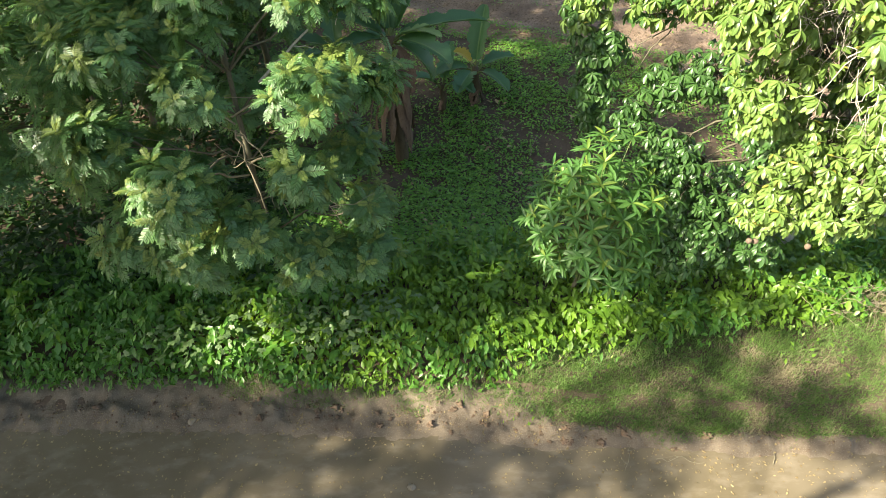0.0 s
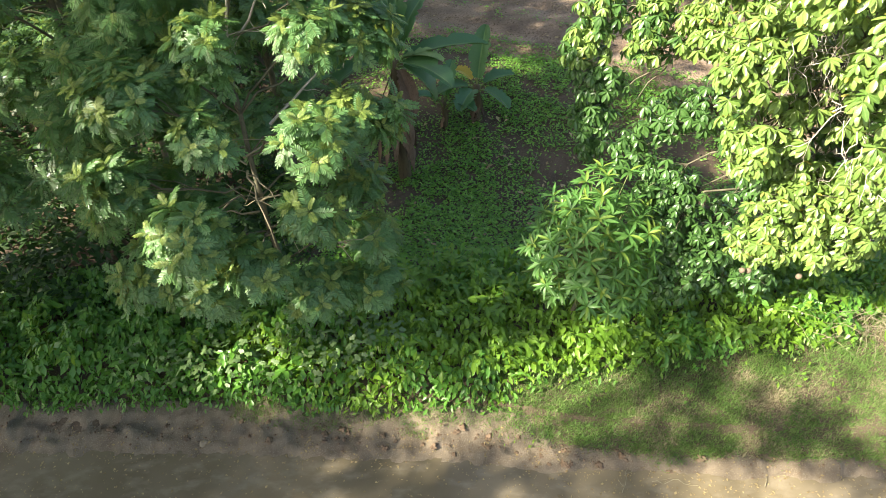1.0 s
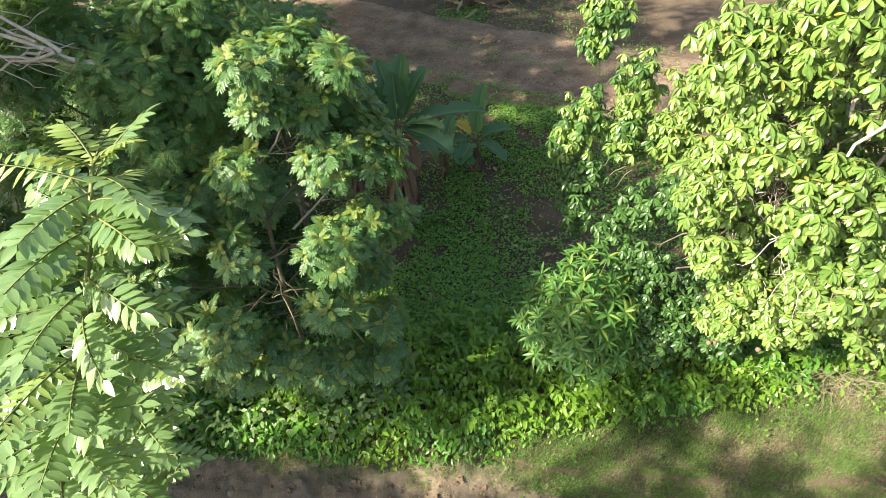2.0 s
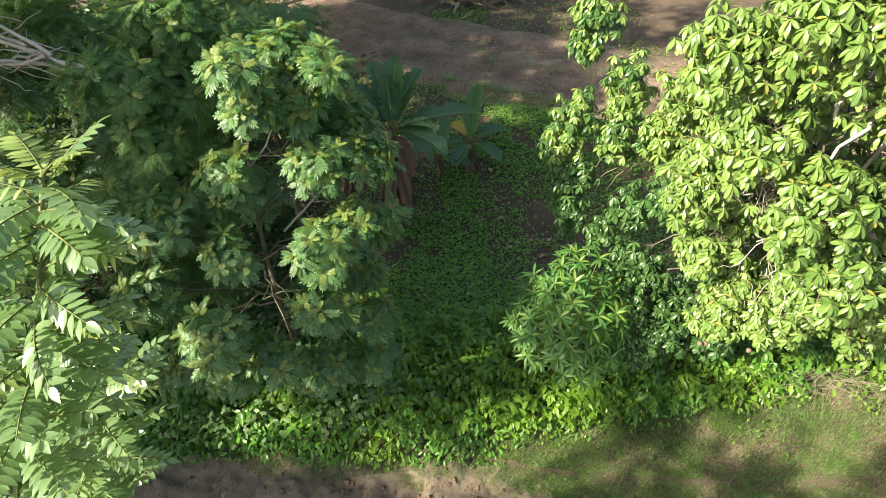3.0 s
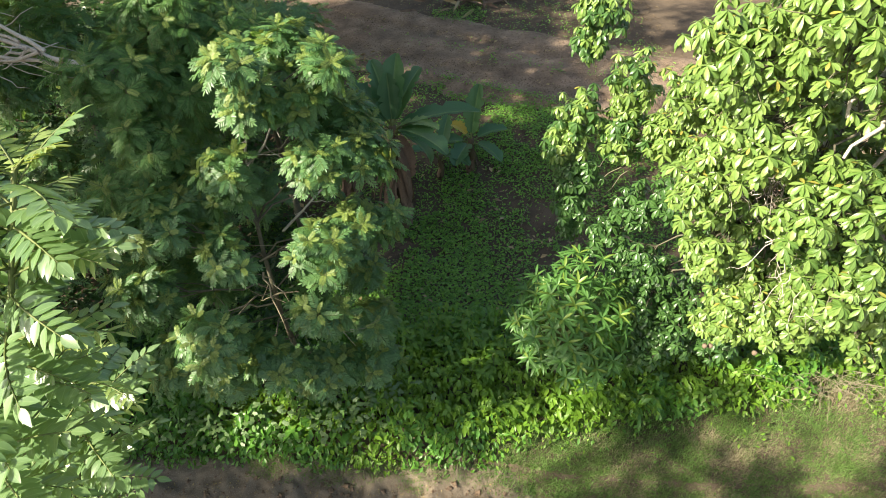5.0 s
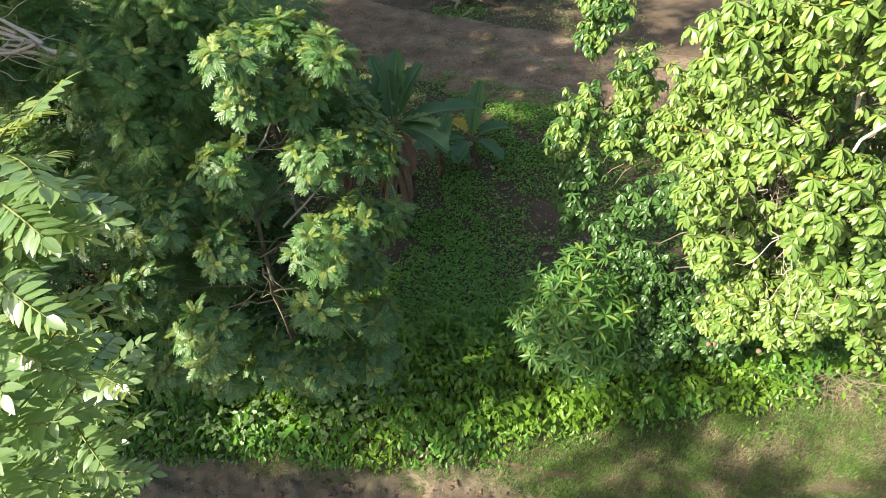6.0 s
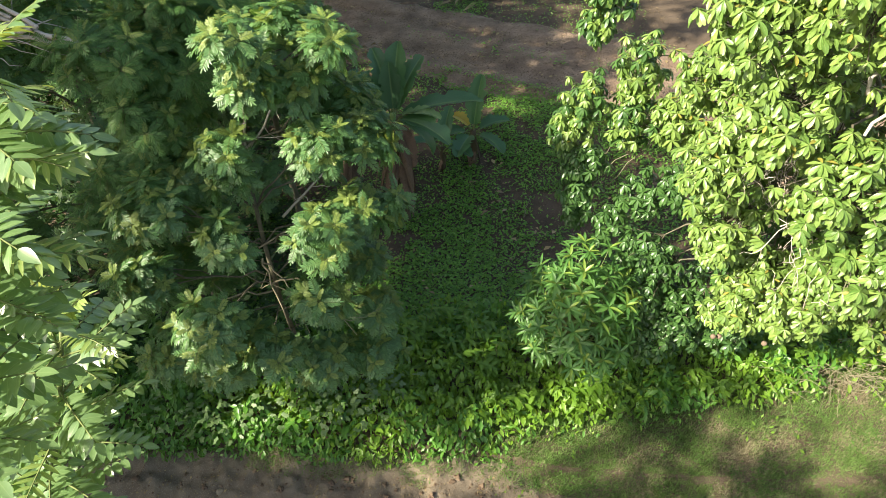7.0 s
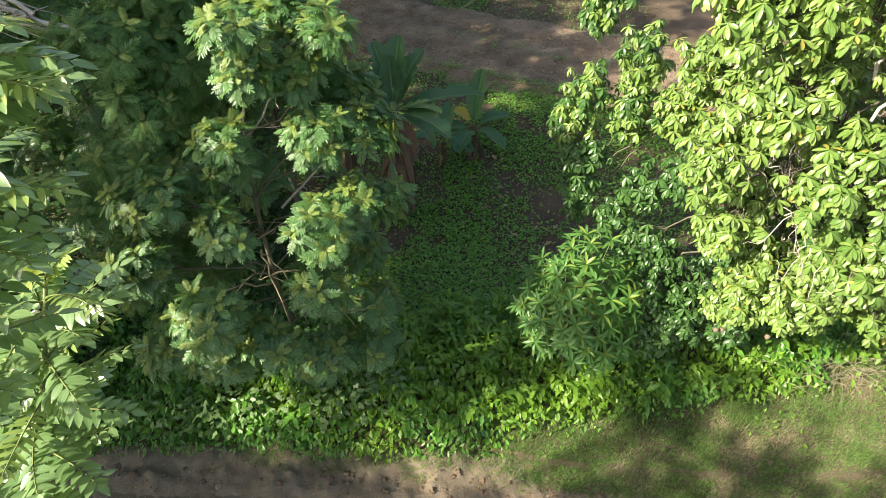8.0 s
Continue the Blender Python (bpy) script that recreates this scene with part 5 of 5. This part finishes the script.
# ---- clods, stones, twigs ----
def crumbs():
    def keep(x, y):
        d = y - bank_edge(x)
        return np.exp(-((d + 0.14) / 0.16) ** 2)
    p, r = spread_points(5200, -5.5, 5.5, 2.9, 4.5, keep, 120)
    x, y = p.T
    lumps = [ball(0.012, 0.7, 0.5, k * 2.7, 2) for k in range(4)]
    s = many(lumps, r.integers(0, 4, len(x)), placed(np.stack([x, y, surface(x, y) + 0.002], 1), r.uniform(0, 6, len(x)), r.normal(0, 0.4, len(x)), 0.0, 0.3 + 1.0 * r.random(len(x)) ** 3))
    solo("soil_crumbs", s, [CLOD], "small crumbs of brown soil on the mud bank", "soil", kind="stuff")


crumbs()
r0 = np.random.default_rng(300)
for k in range(60):
    x = r0.uniform(-4.6, 3.0) if k % 3 else r0.uniform(-1.6, 1.2)
    y = float(bank_edge(x)) - r0.uniform(0.02, 0.3)
    s = moved(ball(r0.uniform(0.010, 0.038), 0.5, 1.3, k * 3.1), placed(np.array([(x, y, float(mud_height(np.array(x), np.array(y))) + 0.005)]), [r0.uniform(0, 6)], [0])[0])
    solo("soil_clod", s, [CLOD], "crumbling lump of brown soil on the mud bank", "soil clod", "soil clods")
for x, y, rad in ((-2.8, 3.82, 0.05), (3.9, 3.17, 0.03), (4.2, 3.15, 0.035), (3.5, 3.18, 0.025), (-3.9, 3.95, 0.03)):
    z = float(ground_height(np.array([x]), np.array([y]))[0])
    solo("stone", moved(ball(rad, 0.6, 0.35, x), placed(np.array([(x, y, z + 0.02)]), [x], [0])[0]), [STONE], "small pale stone at the water's edge", "stone", "stones")
solo("foam_scrap", moved(ball(0.035, 0.35, 0.7, 8.0), placed(np.array([(-0.46, 2.96, WATER_Z + 0.008)]), [0.4], [0])[0]), [STONE], "pale scrap floating on the muddy water", "scrap")


def twig(a, b, sag, rad, seed, label):
    r = np.random.default_rng(seed)
    line = bent(a, b, sag, 0.02, 8, r)
    rad *= 0.65
    s = [tube(line, np.linspace(rad, rad * 0.4, 8), 5)]
    for k in range(2):
        q = line[r.integers(2, 6)]
        s.append(tube(bent(q, q + np.array((r.normal(0, 0.08), r.normal(0, 0.08), 0.01)), 0, 0.008, 4, r), np.linspace(rad * 0.6, rad * 0.3, 4), 4))
    solo("twig", join(s), [TWIG], label, "twig", "dry twigs")


for k, (a, b, sag, rad) in enumerate((((1.62, 3.02, -0.09), (1.72, 3.28, -0.07), -0.03, 0.006), ((1.95, 3.12, -0.09), (2.4, 3.05, -0.08), -0.02, 0.006),
                                      ((2.0, 3.3, -0.09), (2.3, 3.36, -0.09), -0.02, 0.007), ((2.9, 3.78, 0.03), (3.2, 3.86, 0.06), -0.05, 0.008),
                                      ((3.05, 3.0, -0.09), (3.2, 3.45, -0.08), -0.02, 0.006), ((3.0, 4.0, 0.08), (3.1, 4.2, 0.1), -0.05, 0.008),
                                      ((3.3, 3.72, 0.02), (3.75, 3.7, 0.02), -0.02, 0.006), ((1.55, 9.1, -0.42), (1.75, 9.7, -0.36), -0.05, 0.012))):
    twig(a, b, sag, rad, 400 + k, "crooked dry twig lying on the bank")


def fallen_branch():
    r = np.random.default_rng(450)
    t = thing("fallen_branch", (-2.1, 15.3, 0.05), "fallen dry branch with curled pale brown leaves", "branch")
    line = bent((-2.75, 14.75, 0.12), (-1.35, 15.85, 0.14), -0.03, 0.03, 10, r)
    stem = part("stem", tube(line, np.linspace(0.018, 0.007, 10), 5), [TWIG], t)
    for k in range(26):
        p = line[r.integers(0, 10)] + r.normal(0, 0.06, 3) * (1, 1, 0.3)
        part("dry_leaf", moved(leaf(r.uniform(0.1, 0.24), r.uniform(0.05, 0.1), 4, 0.5, r.uniform(0.5, 1.6), ovate), placed(p[None], [r.uniform(-3.1, 3.1)], [r.uniform(-0.1, 0.5)], [r.normal(0, 0.5)])[0]), [LITTER], stem)


fallen_branch()


def leaf_heap():
    r = np.random.default_rng(460)
    t = thing("leaf_heap", (1.2, 19.3, 0.0), "heap of long dry brown leaves beyond the dirt track", "leaf heap")
    for k in range(46):
        p = np.array((1.2 + r.normal(0, 0.8), 19.35 + r.normal(0, 0.3), 0.03 + r.uniform(0, 0.22)))
        part("dry_leaf", moved(leaf(r.uniform(0.4, 0.9), r.uniform(0.07, 0.16), 6, 0.5, r.uniform(0.1, 0.7), lance), placed(p[None], [r.normal(0.2, 0.9) + (3.14 if k % 2 else 0)], [r.uniform(0.0, 0.3)], [r.normal(0, 0.5)])[0]), [DRY_BANANA if k % 3 else LITTER], t)


leaf_heap()


def brush_pile():
    r = np.random.default_rng(500)
    t = thing("brush_pile", (5.05, 4.75, 0.1), "heap of dry pale twigs at the grass edge", "brush pile")
    for k in range(110):
        a = np.array((5.05 + r.normal(0, 0.35), 4.75 + r.normal(0, 0.14), 0.14 + r.uniform(0, 0.3)))
        b = a + (r.normal(0.1, 0.35), r.normal(-0.1, 0.2), r.normal(0.0, 0.12))
        b[2] = max(b[2], 0.1)
        part("twig", tube(bent(a, b, -0.04, 0.008, 6, r), np.linspace(0.0035, 0.0012, 6), 4), [TWIG], t)


brush_pile()


def far_trunk(at, lean, rad, seed):
    r = np.random.default_rng(seed)
    t = thing("tree", at, "tree trunk beyond the dirt track", "tree", "trees beyond the track")
    a = np.array(at)
    part("trunk", tube(bent(a - (0, 0, 0.1), a + (lean, 0.3, 4.5), 0, 0.04, 9, r), np.linspace(rad, rad * 0.6, 9), 9), [BARK], t)
    for k in range(26):
        d = r.normal(0, 1, 3)
        p = a + (lean, 0.3, 5.6) + d * (0.8, 0.8, 0.5)
        branch = part("limb", tube(bent(a + (lean * 0.9, 0.28, 4.2), p, -0.1, 0.04, 5, r), np.linspace(0.03, 0.008, 5), 5), [BARK], t)
        shared("leaf_spray", COARSE[r.integers(0, 4)], aimed(p, Vector(d) + Vector((0, 0, 0.8)), r.uniform(0, 6.28), 2.2), branch)


far_trunk((3.3, 19.9, 0), 0.2, 0.13, 601)
far_trunk((6.0, 19.0, 0), -0.1, 0.12, 602)
far_trunk((-4.5, 21.5, 0), 0.2, 0.14, 603)
